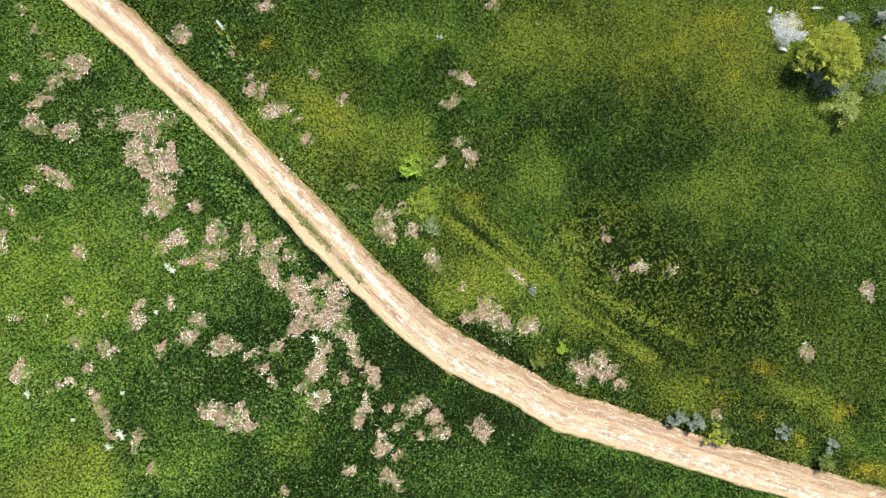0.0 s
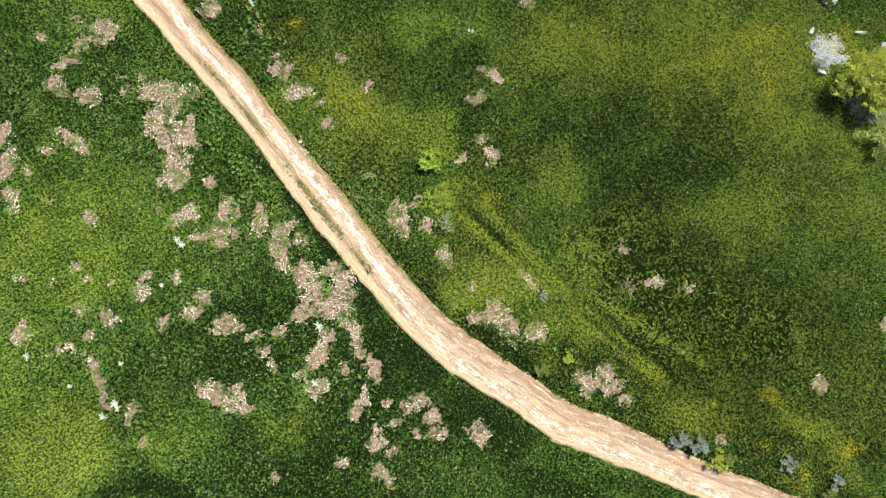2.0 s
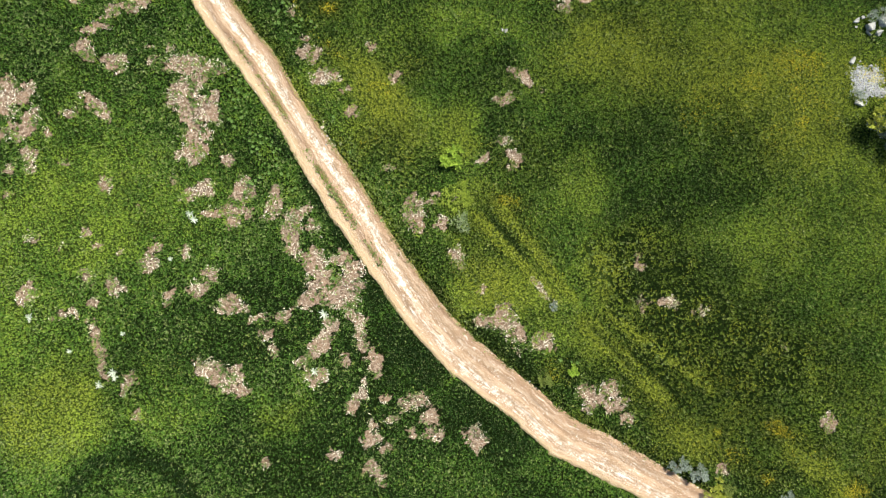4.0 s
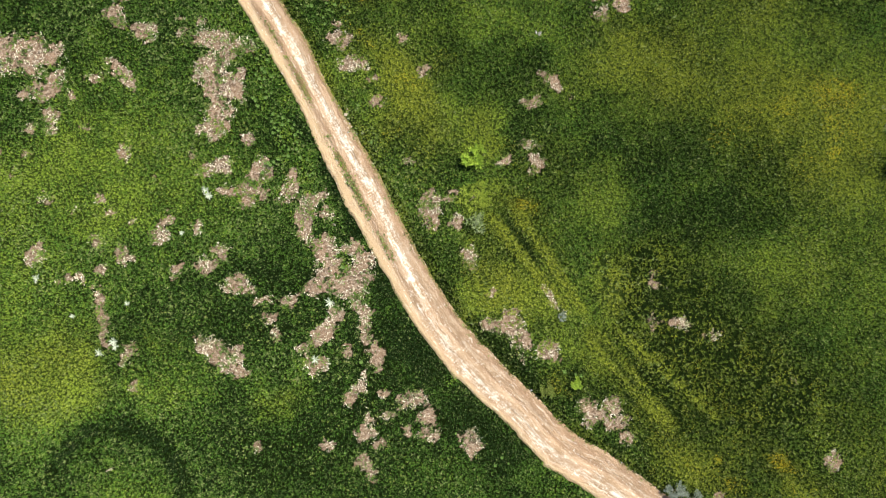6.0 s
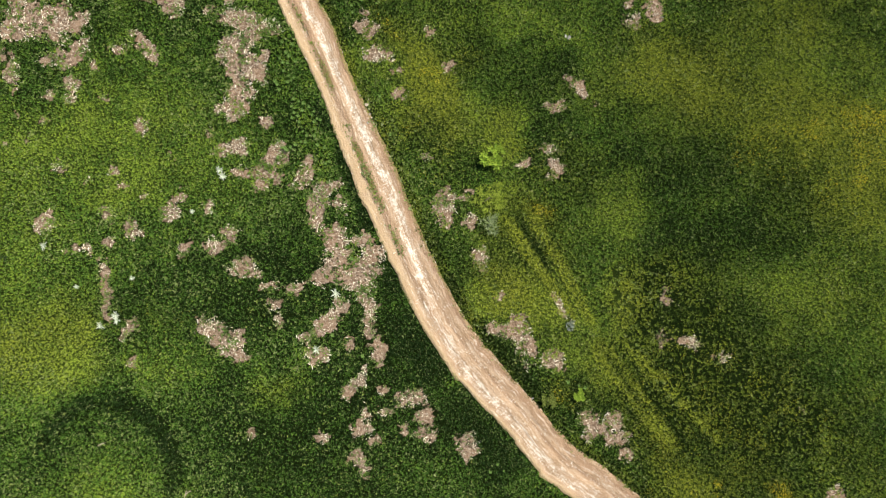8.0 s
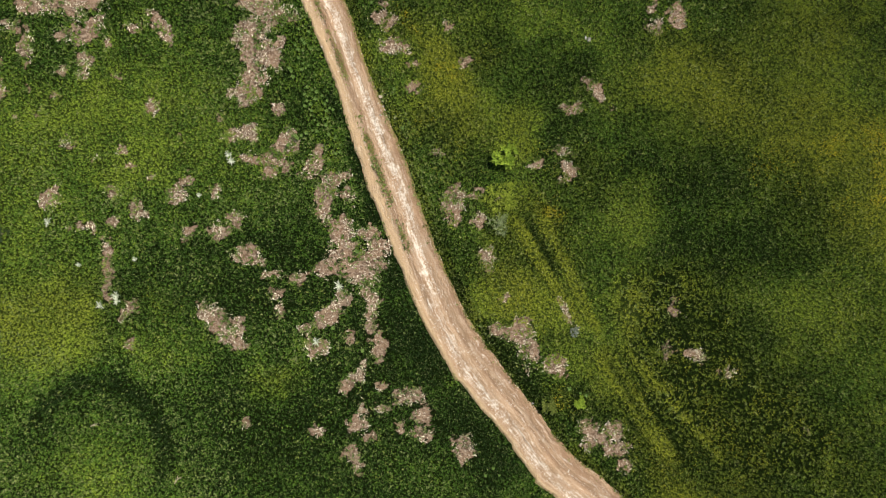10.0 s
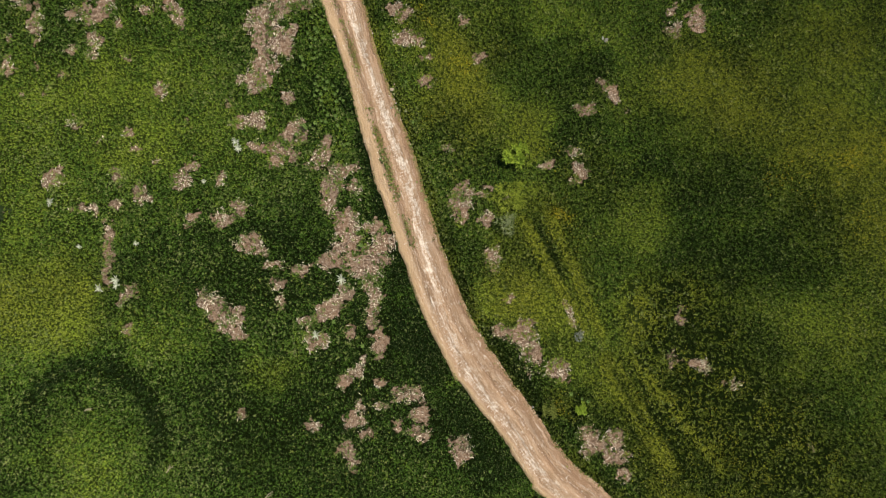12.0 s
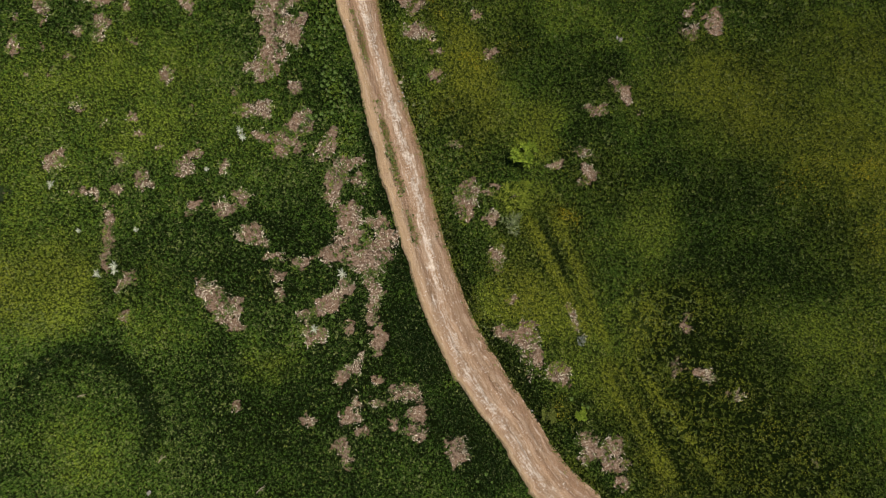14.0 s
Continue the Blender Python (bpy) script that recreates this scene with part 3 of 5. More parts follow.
marigold(21.11, 15.41, 1.04, 0.96, 0, 0.5)
marigold(20.7, -11.91, 1.48, 0.43, 15, 0.4)
marigold(10.58, -8.26, 0.52, 0.43, 0, 0.7)
marigold(-14.23, 16.09, 1.74, 0.22, 135, 0.5)

marigold(23.84, -10.99, 0.97, 0.35, 128, 0.8)
marigold(29.96, -15.33, 0.9, 0.76, 0, 0.8)
marigold(33.63, -13.18, 0.76, 0.56, 0, 0.8)
marigold(36.73, -17.98, 1.39, 0.69, 160, 0.8)
marigold(29.35, -11.33, 0.42, 0.24, 150, 0.8)
marigold(27.51, -13.32, 0.42, 0.31, 0, 0.8)
marigold(30.99, -18.54, 0.69, 0.56, 150, 0.8)

# grass that turns yellow
golden(21.38, -11.36, 3.25, 1.3, 170, 0.9)
golden(23.84, -10.99, 1.52, 0.54, 128, 0.9)
golden(30.55, -11.79, 3.36, 0.92, 138, 0.9)
golden(29.96, -15.33, 1.41, 1.19, 0, 0.9)
golden(33.63, -13.18, 1.19, 0.87, 0, 0.9)
golden(36.73, -17.98, 2.17, 1.08, 160, 0.9)
golden(29.35, -11.33, 0.65, 0.38, 150, 0.9)
golden(27.51, -13.32, 0.65, 0.49, 0, 0.9)
golden(30.99, -18.54, 1.08, 0.87, 150, 0.9)
golden(29.13, 15.55, 10, 4.78, 0, 0.6)
golden(34.73, 5.28, 8.7, 9.57, 0, 0.32)
golden(20.88, 14.97, 14.35, 4.78, 0, 0.75)
golden(11.9, 16.57, 6.52, 3.48, 0, 0.4)
golden(27.79, -8.19, 10, 5.22, 0, 0.45)
golden(25.45, 10.14, 11.3, 3.48, 0, 0.35)
golden(-26.5, -17.5, 4.6, 2.61, 20, 0.75)
golden(22.0, 2.5, 8.5, 6.0, 28, 0.42)
golden(9.5, 7.0, 6.0, 5.0, 28, 0.25)
golden(-0.4, 7.8, 1.6, 1.8, 28, 0.5)
golden(-7.5, 13.5, 4.5, 4.0, 28, 0.35)
golden(12.9, -1.4, 1.1, 1.1, 28, 0.6)
golden(3.2, -2.4, 2.0, 2.6, 28, 0.6)
golden(19.5, 23.0, 6.0, 5.0, 28, 0.6)
golden(-6.2, 10.3, 2.8, 0.7, 152, 1)
golden(8.3, 16.8, 2.0, 1.6, 28, 0.5)
golden(-9.3, -14.9, 2.2, 1.3, 28, 0.5)
golden(-8.96, 11.9, 3.91, 3.91, 0, 0.3)
golden(-6.25, 10.34, 1.09, 2.54, 53, 1)
golden(3.82, -3.56, 4.29, 7.02, 28, 0.45)
golden(15.23, -7.15, 3.51, 4.68, 58, 0.5)
golden(6.52, 0.48, 1.95, 5.07, 53, 0.4)
golden(20.54, 16.44, 4.29, 5.85, 28, 0.5)
golden(14.7, 21.22, 5.85, 3.9, 28, 0.35)
golden(-6.15, 9.73, 2.34, 4.68, 48, 0.6)
golden(8.82, 16.05, 3.51, 2.34, 28, 0.5)
golden(16.47, -0.41, 4.68, 3.51, 28, 0.4)

# sparse, clumpy growth over dark ground
scrub(13.4, 1.3, 3.2, 2.2, 30, 1)
scrub(17.2, -1.6, 4.2, 3.0, 0, 1)
scrub(21.3, -3.9, 5.0, 3.2, -10, 1)
scrub(26.2, -5.2, 4.2, 2.6, 0, 1)
scrub(17.2, -5.6, 2.8, 1.8, -30, 0.8)

# the track's middle line: x, y and half its width
TRACK = [
    (-23.97, 18.44, 1.45), (-20.92, 15.90, 1.41), (-18.21, 12.98, 1.34),
    (-15.29, 10.29, 1.44), (-12.57, 7.39, 1.31), (-9.86, 4.47, 1.53),
    (-7.14, 1.57, 1.63), (-4.43, -1.35, 1.51), (-1.61, -4.16, 1.49),
    (1.34, -6.83, 1.55), (4.69, -8.98, 1.54), (8.22, -10.80, 1.48),
    (11.67, -12.78, 1.57), (15.46, -13.95, 1.60), (19.24, -15.20, 1.48),
    (23.00, -16.49, 1.41), (26.81, -17.66, 1.45), (30.62, -18.78, 1.43),
]


def track_line():
    """The track's middle as closely set points, with the half width and the distance along; it goes on straight past both ends."""
    p = [Vector(k) for k in TRACK]
    head, tail = (p[0] - p[1]).normalized(), (p[-1] - p[-2]).normalized()
    head.z = tail.z = 0
    p = [p[0] + head * 140, p[0] + head * 60, p[0] + head * 12] + p + [p[-1] + tail * 12, p[-1] + tail * 60, p[-1] + tail * 140]
    out = []
    for i in range(1, len(p) - 2):
        a, b, c, d = p[i - 1:i + 3]
        steps = max(2, int((c - b).length / 0.2))
        for k in range(steps):
            t = k / steps
            out.append(0.5 * (2 * b + (c - a) * t + (2 * a - 5 * b + 4 * c - d) * t * t + (3 * b - a - 3 * c + d) * t ** 3))
    line = np.array(out)
    way = np.gradient(line[:, :2], axis=0)
    way /= np.linalg.norm(way, axis=1)[:, None]
    along = np.r_[0, np.cumsum(np.hypot(*np.diff(line[:, :2], axis=0).T))]
    return line, np.c_[-way[:, 1], way[:, 0]], along


LINE, SIDE, ALONG = track_line()
CORE = (-40.5, 41.0, -35.0, 29.0)


def track_place(x, y):
    """For points of the plan: how far they lie from the track's middle line (plus: on its north-east side) and the half width there."""
    off, half = np.full(len(x), 99.0), np.full(len(x), 1.4)
    for start in range(0, len(x), 20000):
        part = slice(start, start + 20000)
        best = np.full(len(x[part]), 1e9)
        pick = np.zeros(len(best), int)
        for k in range(0, len(LINE), 3):
            d = (x[part] - LINE[k, 0]) ** 2 + (y[part] - LINE[k, 1]) ** 2
            less = d < best
            best[less], pick[less] = d[less], k
        off[part] = (x[part] - LINE[pick, 0]) * SIDE[pick, 0] + (y[part] - LINE[pick, 1]) * SIDE[pick, 1]
        half[part] = LINE[pick, 2]
        off[part] = np.where(best < 16, off[part], 99.0)
    return off, half


def relief(x, y):
    return 0.06 * rough(x, y, 9.0, 3) + 0.03 * rough(x, y, 1.3, 5)


def soil_plain(x, y):
    wx = x + 0.34 * rough(x, y, 0.26, 15, 2) + 0.48 * rough(x, y, 0.7, 11, 4) + 0.22 * rough(x, y, 2.2, 13, 2)
    wy = y + 0.34 * rough(x, y, 0.26, 27, 2) + 0.48 * rough(x, y, 0.7, 23, 4) + 0.22 * rough(x, y, 2.2, 25, 2)
    f = bare.at(wx, wy) * (1 - 0.9 * green.at(wx, wy))
    return np.clip(f + (0.90 * rough(x, y, 0.6, 33, 4) + 0.10) * np.clip(f * 4, 0, 1), 0, 1)


def soil_at(x, y):
    f = soil_plain(x, y)
    return np.clip(f + 1.9 * rough(x, y, 0.45, 31, 4) * np.clip(f * 4, 0, 1), 0, 1)


# a ring of darker, taller grass
RING_X, RING_Y, RING_A, RING_B = -18.51, -25.00, 4.99, 5.46


def ring_at(x, y):
    c, s = math.cos(radians(27)), math.sin(radians(27))
    dx, dy = x - RING_X, y - RING_Y
    dx, dy = dx * c + dy * s, dy * c - dx * s
    r = np.hypot(dx / RING_A, dy / RING_B) + 0.06 * rough(x, y, 1.6, 71)
    turn = np.arctan2(dy, dx)
    arc = np.clip((turn + 0.55) / 0.4, 0, 1) * np.clip((2.75 - turn) / 0.5, 0, 1)
    return np.clip(1 - abs(r - 0.97) / 0.17, 0, 1) * arc


# two faint wheel marks of an older way: start, end
OLD_WAYS = [(1.90, 2.67, 9.94, -3.19, 0.42, 1), (3.18, 3.99, 11.92, -3.67, 0.45, 0.7), (10.72, -3.43, 19.87, -9.47, 0.7, 0.8), (13.11, -3.05, 22.88, -7.85, 0.5, 0.6)]


# dark strips beside them and the track: lush growth with shade in its colour
SHADE_STRIPS = [(2.94, 2.77, 7.03, -0.34, 0.3, 0.45), (11.58, -3.85, 17.29, -7.80, 0.35, 0.8), (14.51, -4.92, 21.05, -9.27, 0.3, 0.6), (-11.16, 3.64, -5.91, -2.26, 0.75, 1), (-5.91, -2.26, -2.9, -5.9, 0.9, 1), (-3.3, -6.5, 2.3, -10.7, 1.7, 0.95), (2.5, -10.9, 9.5, -15.2, 1.7, 0.75), (-0.6, -2.9, 2.5, -5.0, 0.6, 0.35), (2.5, -5.0, 9.3, -9.2, 0.8, 0.45), (-13.85, 5.81, -11.34, 3.55, 0.6, 0.7), (0.67, -12.25, 4.35, -13.82, 0.9, 0.5)]


def old_way_at(x, y, ways=OLD_WAYS):
    out = np.zeros_like(x)
    for ax, ay, bx, by, width, strength in ways:
        t = np.clip(((x - ax) * (bx - ax) + (y - ay) * (by - ay)) / ((bx - ax) ** 2 + (by - ay) ** 2), 0, 1)
        d = np.hypot(x - ax - t * (bx - ax), y - ay - t * (by - ay)) + 0.3 * width * rough(x, y, 1.5, 91)
        ends = np.clip(np.minimum(t, 1 - t) * 6, 0, 1)
        out = np.maximum(out, np.clip(1.2 - d / width, 0, 1) * strength * ends)
    return np.clip(out, 0, 1)


def tone_at(x, y):
    wx, wy = x + 1.9 * rough(x, y, 3.0, 41, 5), y + 1.9 * rough(x, y, 3.0, 43, 5)
    lift = tone.at(wx, wy, True)
    f = 0.40 + np.where(lift > 0, 0.60, 0.38) * lift + 0.22 * rough(x, y, 5.5, 47, 4) + 0.15 * rough(x, y, 1.4, 53)
    f = f - 1.0 * ring_at(x, y) + 0.55 * old_way_at(x, y) - 0.65 * old_way_at(x, y, SHADE_STRIPS)
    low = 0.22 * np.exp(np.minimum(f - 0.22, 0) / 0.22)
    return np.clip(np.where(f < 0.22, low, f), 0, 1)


def mesh_object(name, verts, faces, material, fields=(), smooth=False):
    """One mesh from arrays; faces all have the same number of corners. fields: values per corner point."""
    me = bpy.data.meshes.new(name)
    n, k = faces.shape
    me.vertices.add(len(verts))
    me.vertices.foreach_set("co", np.ascontiguousarray(verts, np.float32).ravel())
    me.loops.add(n * k)
    me.loops.foreach_set("vertex_index", np.ascontiguousarray(faces, np.int32).ravel())
    me.polygons.add(n)
    me.polygons.foreach_set("loop_start", np.arange(0, n * k, k, dtype=np.int32))
    me.polygons.foreach_set("use_smooth", np.full(n, smooth))
    for key, values in fields:
        me.attributes.new(key, "FLOAT", "POINT").data.foreach_set("value", np.ascontiguousarray(values, np.float32))
    me.update(calc_edges=True)
    me.materials.append(material)
    return new(name, me)


def grid_faces(nu, nv):
    i = np.arange(nu * nv).reshape(nv, nu)
    return np.stack([i[:-1, :-1], i[:-1, 1:], i[1:, 1:], i[1:, :-1]], -1).reshape(-1, 4)


# ---- ground: one sheet, fine in the middle, out to the horizon ----
far = np.array([1.0, 3.0, 7.0, 15.0, 30.0, 60.0, 120.0, 250.0, 500.0, 1100.0, 2400.0])
gx = np.r_[(CORE[0] - far)[::-1], np.arange(CORE[0], CORE[1] + 0.01, 0.2), CORE[1] + far]
gy = np.r_[(CORE[2] - far)[::-1], np.arange(CORE[2], CORE[3] + 0.01, 0.2), CORE[3] + far]
mx, my = (a.ravel() for a in np.meshgrid(gx, gy))
g_off, g_half = track_place(mx, my)
g_soil = soil_plain(mx, my)
sunk = np.clip((g_half * 1.15 + 0.5 - abs(g_off)) / 0.3, 0, 1)
g_z = relief(mx, my) - 0.03 * g_soil - 0.10 * sunk
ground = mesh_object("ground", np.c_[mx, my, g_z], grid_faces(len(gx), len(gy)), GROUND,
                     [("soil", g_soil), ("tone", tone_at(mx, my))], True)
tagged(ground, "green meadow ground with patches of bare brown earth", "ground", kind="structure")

# ---- the earth track ----
LANES = 36
u = np.linspace(-1, 1, LANES)
ragged = np.stack([1 + 0.09 * rough(ALONG, ALONG * 0 + 3, 1.1, 61) + 0.07 * rough(ALONG, ALONG * 0 + 9, 0.4, 67),
                   1 + 0.08 * rough(ALONG, ALONG * 0 + 5, 1.6, 63) + 0.05 * rough(ALONG, ALONG * 0 + 7, 0.5, 69)], 1)
for nx, ny, size, span in ((3.19, -9.73, 0.20, 0.9), (10.81, -14.29, 0.16, 1.3)):
    s0 = ALONG[np.hypot(LINE[:, 0] - nx, LINE[:, 1] - ny).argmin()]
    ragged[:, 0] += size * np.clip(1 - (s0 - ALONG) / span, 0, 1) * (ALONG < s0) if size > 0.18 else size * np.clip(1 - (ALONG - s0) / span, 0, 1) * (ALONG > s0)
reach = np.where(u[None] < 0, ragged[:, :1], ragged[:, 1:]) * LINE[:, 2:3]
rx_, ry_ = LINE[:, :1] + SIDE[:, :1] * u * reach, LINE[:, 1:2] + SIDE[:, 1:2] * u * reach
base = relief(rx_.ravel(), ry_.ravel()).reshape(rx_.shape)
rut = np.exp(-((u + 0.55) / 0.24) ** 2) + np.exp(-((u - 0.22) / 0.24) ** 2)
edge = np.clip((abs(u) - 0.86) / 0.14, 0, 1)
al = np.repeat(ALONG[:, None], LANES, 1)
ac = np.repeat(u[None], len(ALONG), 0)
rz_ = base + 0.02 - 0.05 * rut - 0.09 * edge ** 2 + 0.016 * rough(rx_.ravel(), ry_.ravel(), 0.5, 73).reshape(rx_.shape)
# stretches of turf on the crown between the ruts: x, y, half length, strength
TURF = [(-13.49, 7.67, 1.4, 1), (-9.15, 3.44, 1, 1), (-7.85, 1.72, 1.3, 0.9), (-4.83, -1.70, 0.9, 0.7), (-3.94, -2.56, 0.5, 0.5), (-14.89, 8.82, 0.9, 0.55), (-16.62, 11.29, 1.2, 0.6), (-10.91, 4.44, 0.5, 0.5), (-6.53, 0.29, 0.8, 0.6)]


def crown_at(s):
    out = np.zeros_like(s)
    for x, y, half, strength in TURF:
        s0 = ALONG[np.hypot(LINE[:, 0] - x, LINE[:, 1] - y).argmin()]
        out = np.maximum(out, strength * np.clip(1.6 - abs(s - s0) / half * 1.2, 0, 1))
    return out


# the upper stretch keeps a green crown between the ruts; pale rubble lies in one rut there and wanders over further down
S_MID = ALONG[np.hypot(LINE[:, 0] + 4.5, LINE[:, 1] + 1.4).argmin()]
lean = np.clip((al - S_MID + 2) / 12, 0, 1)
chalk_line = 0.30 - 0.72 * lean
chalk = np.exp(-((ac - chalk_line - 0.08 * rough(ALONG, ALONG * 0 + 1, 9.0, 77, 1)[:, None]) / (0.30 + 0.08 * lean)) ** 2) * (1.1 - 0.2 * lean) + 0.45 * np.exp(-((ac - 0.55) / 0.3) ** 2) * lean
fringe = np.clip((ac - 0.66) / 0.3, 0, 1) * (1 - 0.45 * lean) + 0.5 * np.clip((-ac - 0.9) / 0.1, 0, 1)
rim = np.clip((-ac - 0.74) / 0.14, 0, 1) + 0.6 * (1 - lean) * np.exp(-((ac + 0.62) / 0.16) ** 2)
brown = (1 - lean) * (0.75 * np.exp(-((ac + 0.22) / 0.16) ** 2) + 0.8 * np.clip((ac - 0.58) / 0.2, 0, 1))
brown = brown + lean * (0.9 * np.exp(-((ac - 0.24) / 0.08) ** 2) + 0.75 * np.clip((ac - 0.42) / 0.25, 0, 1))
crown = 1.2 * np.exp(-((ac + 0.29) / 0.15) ** 2) * crown_at(al.ravel()).reshape(al.shape)
road = mesh_object("road", np.c_[rx_.ravel(), ry_.ravel(), rz_.ravel()], grid_faces(LANES, len(ALONG)), ROAD,
                   [("across", ac.ravel()), ("along", al.ravel()), ("chalk", chalk.ravel()), ("rim", np.clip(rim, 0, 1).ravel()), ("brown", np.clip(brown, 0, 1).ravel()),
                    ("fringe", np.clip(fringe + crown, 0, 1).ravel())], True)
tagged(road, "pale tan earth track with two wheel ruts", "road", kind="structure")

# ---- grass and flowers: too many to count ----


def scatter(density, margin=0.0):
    """Points over the meadow, one in each cell of a grid, jittered."""
    step = 1 / math.sqrt(density)
    x, y = np.meshgrid(np.arange(CORE[0], CORE[1], step), np.arange(CORE[2], CORE[3], step))
    x, y = x.ravel(), y.ravel()
    return x + rng.uniform(-0.75, 0.75, len(x)) * step, y + rng.uniform(-0.75, 0.75, len(x)) * step


def blades(x, y, z, tone_values, count, length, width, lean_low, lean_high):
    """Tufts of count blades each: every blade a slender triangle that leans outwards from the tuft's foot."""
    n = len(x)
    turn = rng.uniform(0, 2 * math.pi, (n, count))
    lean_ = np.radians(rng.uniform(lean_low, lean_high, (n, count)))
    ln = length[:, None] * rng.uniform(0.55, 1.15, (n, count))
    wd = width[:, None] * rng.uniform(0.7, 1.3, (n, count))
    foot_out = rng.uniform(0.0, 0.38, (n, count)) * length[:, None]
    fx, fy = x[:, None] + foot_out * np.cos(turn), y[:, None] + foot_out * np.sin(turn)
    tx, ty = fx + ln * np.sin(lean_) * np.cos(turn), fy + ln * np.sin(lean_) * np.sin(turn)
    tz = z[:, None] + ln * np.cos(lean_)
    sx, sy = -np.sin(turn) * wd / 2, np.cos(turn) * wd / 2
    foot = np.repeat(z[:, None] - 0.01, count, 1)
    v = np.stack([np.stack([fx + sx, fy + sy, foot], -1), np.stack([fx - sx, fy - sy, foot], -1), np.stack([tx, ty, tz], -1)], 2)
    v = v.reshape(-1, 3)
    return v, np.arange(len(v)).reshape(-1, 3), np.repeat(tone_values, count * 3)


def road_cover(x, y):
    """1 on the bare track, 0 off it; the green crown between the ruts counts as off it."""
    off, half = track_place(x, y)
    w = off / half
    s = np.interp(x - y, (LINE[:, 0] - LINE[:, 1]), ALONG)
    crown_ = np.exp(-((w + 0.29) / 0.15) ** 2) * crown_at(s) * 1.7
    on = np.clip((1.0 + 0.10 * rough(x, y, 0.7, 97) - abs(w)) / 0.07, 0, 1)
    seam = np.clip((w - 0.66) / 0.34, 0, 1) ** 1.4 * 0.8
    return np.clip(on - crown_ * 1.1 - seam, 0, 1), w


def grass(name, label, density, count, length, width, low, high, vary, keep):
    x, y = scatter(density)
    cover, w = road_cover(x, y)
    soil = soil_at(x, y)
    base_tone = tone_at(x, y)
    wild = scrub.at(x + 1.5 * rough(x, y, 2.5, 165), y + 1.5 * rough(x, y, 2.5, 167))
    thin_ = np.clip((0.30 - base_tone) / 0.2, 0, 1) * (w > 0) * np.clip(0.7 + rough(x, y, 1.1, 161, 3), 0, 1)
    stay = rng.uniform(0, 1, len(x)) < (1 - cover) * (1 - np.clip(soil * 1.8 - 0.30, 0, 0.97)) * keep(x, y) * (1 - 0.6 * thin_) * (1 - wild * np.clip(0.28 - 1.5 * rough(x, y, 0.4, 163, 4), 0, 0.85))
    x, y, cover, soil, w, wild = x[stay], y[stay], cover[stay], soil[stay], w[stay], wild[stay]
    tv = np.clip(base_tone[stay] + 0.16 * thin_[stay] + rng.normal(0, vary, len(x)) + (0.12 + 0.26 * np.clip(0.3 + rough(x, y, 5.0, 171), 0, 1)) * rough(x, y, 0.45, 113, 3) + 0.16 * (soil > 0.1) - 0.035 + 0.20 * wild + 0.19 * (w < 0) + 0.42 * old_way_at(x, y), 0, 1) * (1 - 0.6 * old_way_at(x, y, SHADE_STRIPS))
    gold = np.clip(0.25 * wild + 0.6 * blossom.at(x, y) + 0.5 * marigold.at(x, y) + golden.at(x + 1.5 * rough(x, y, 3.0, 151), y + 1.5 * rough(x, y, 3.0, 153)) + 0.9 * old_way_at(x, y) + 0.35 * rough(x, y, 2.6, 117) * np.where(w > 0, 1, 0.4) - 0.05 + 0.75 * np.clip((1.62 + 0.25 * rough(x, y, 1.2, 181) - w) / 0.35, 0, 1) * (w > 0) + 0.12 * np.clip((x + y + 3) / 10, 0, 1) * (w > 0), 0, 1)
    tall = length * (1 + 0.35 * rough(x, y, 1.4, 101)) * (1 + 0.5 * ring_at(x, y)) * np.where(abs(w) < 1.0, 0.55, 1.0)
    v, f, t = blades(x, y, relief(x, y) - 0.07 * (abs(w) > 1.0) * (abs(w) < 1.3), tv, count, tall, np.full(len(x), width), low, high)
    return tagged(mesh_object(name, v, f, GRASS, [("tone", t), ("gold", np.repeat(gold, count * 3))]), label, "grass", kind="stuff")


grass("meadow_grass", "dense short green meadow grass", 47, 9, 0.160, 0.046, 18, 76, 0.13, lambda x, y: 1.0)
grass("tall_grass", "taller loose tufts of green grass", 3.2, 14, 0.30, 0.05, 15, 65, 0.07,
      lambda x, y: np.clip(0.25 + 0.9 * rough(x, y, 2.2, 103) + ring_at(x, y) + 0.4 * old_way_at(x, y), 0, 1))


def heads(x, y, z, size):
    """Small domed flower heads: a six-sided fan over each point."""
    n = len(x)
    turn = rng.uniform(0, 6.28, (n, 1)) + np.arange(6) * math.pi / 3
    r = size[:, None] * rng.uniform(0.75, 1.2, (n, 6))
    tilt = rng.uniform(-0.3, 0.3, (n, 2))
    dx, dy = r * np.cos(turn), r * np.sin(turn)
    rim = np.stack([x[:, None] + dx, y[:, None] + dy, z[:, None] + dx * tilt[:, :1] + dy * tilt[:, 1:]], -1)
    top = np.stack([x, y, z + size * 0.45], -1)[:, None]
    v = np.concatenate([top, rim], 1).reshape(-1, 3)
    k = np.arange(n)[:, None, None] * 7
    ring = np.stack([np.zeros(6, int), 1 + np.arange(6), 1 + (np.arange(6) + 1) % 6], -1)[None]
    return v, (k + ring).reshape(-1, 3)


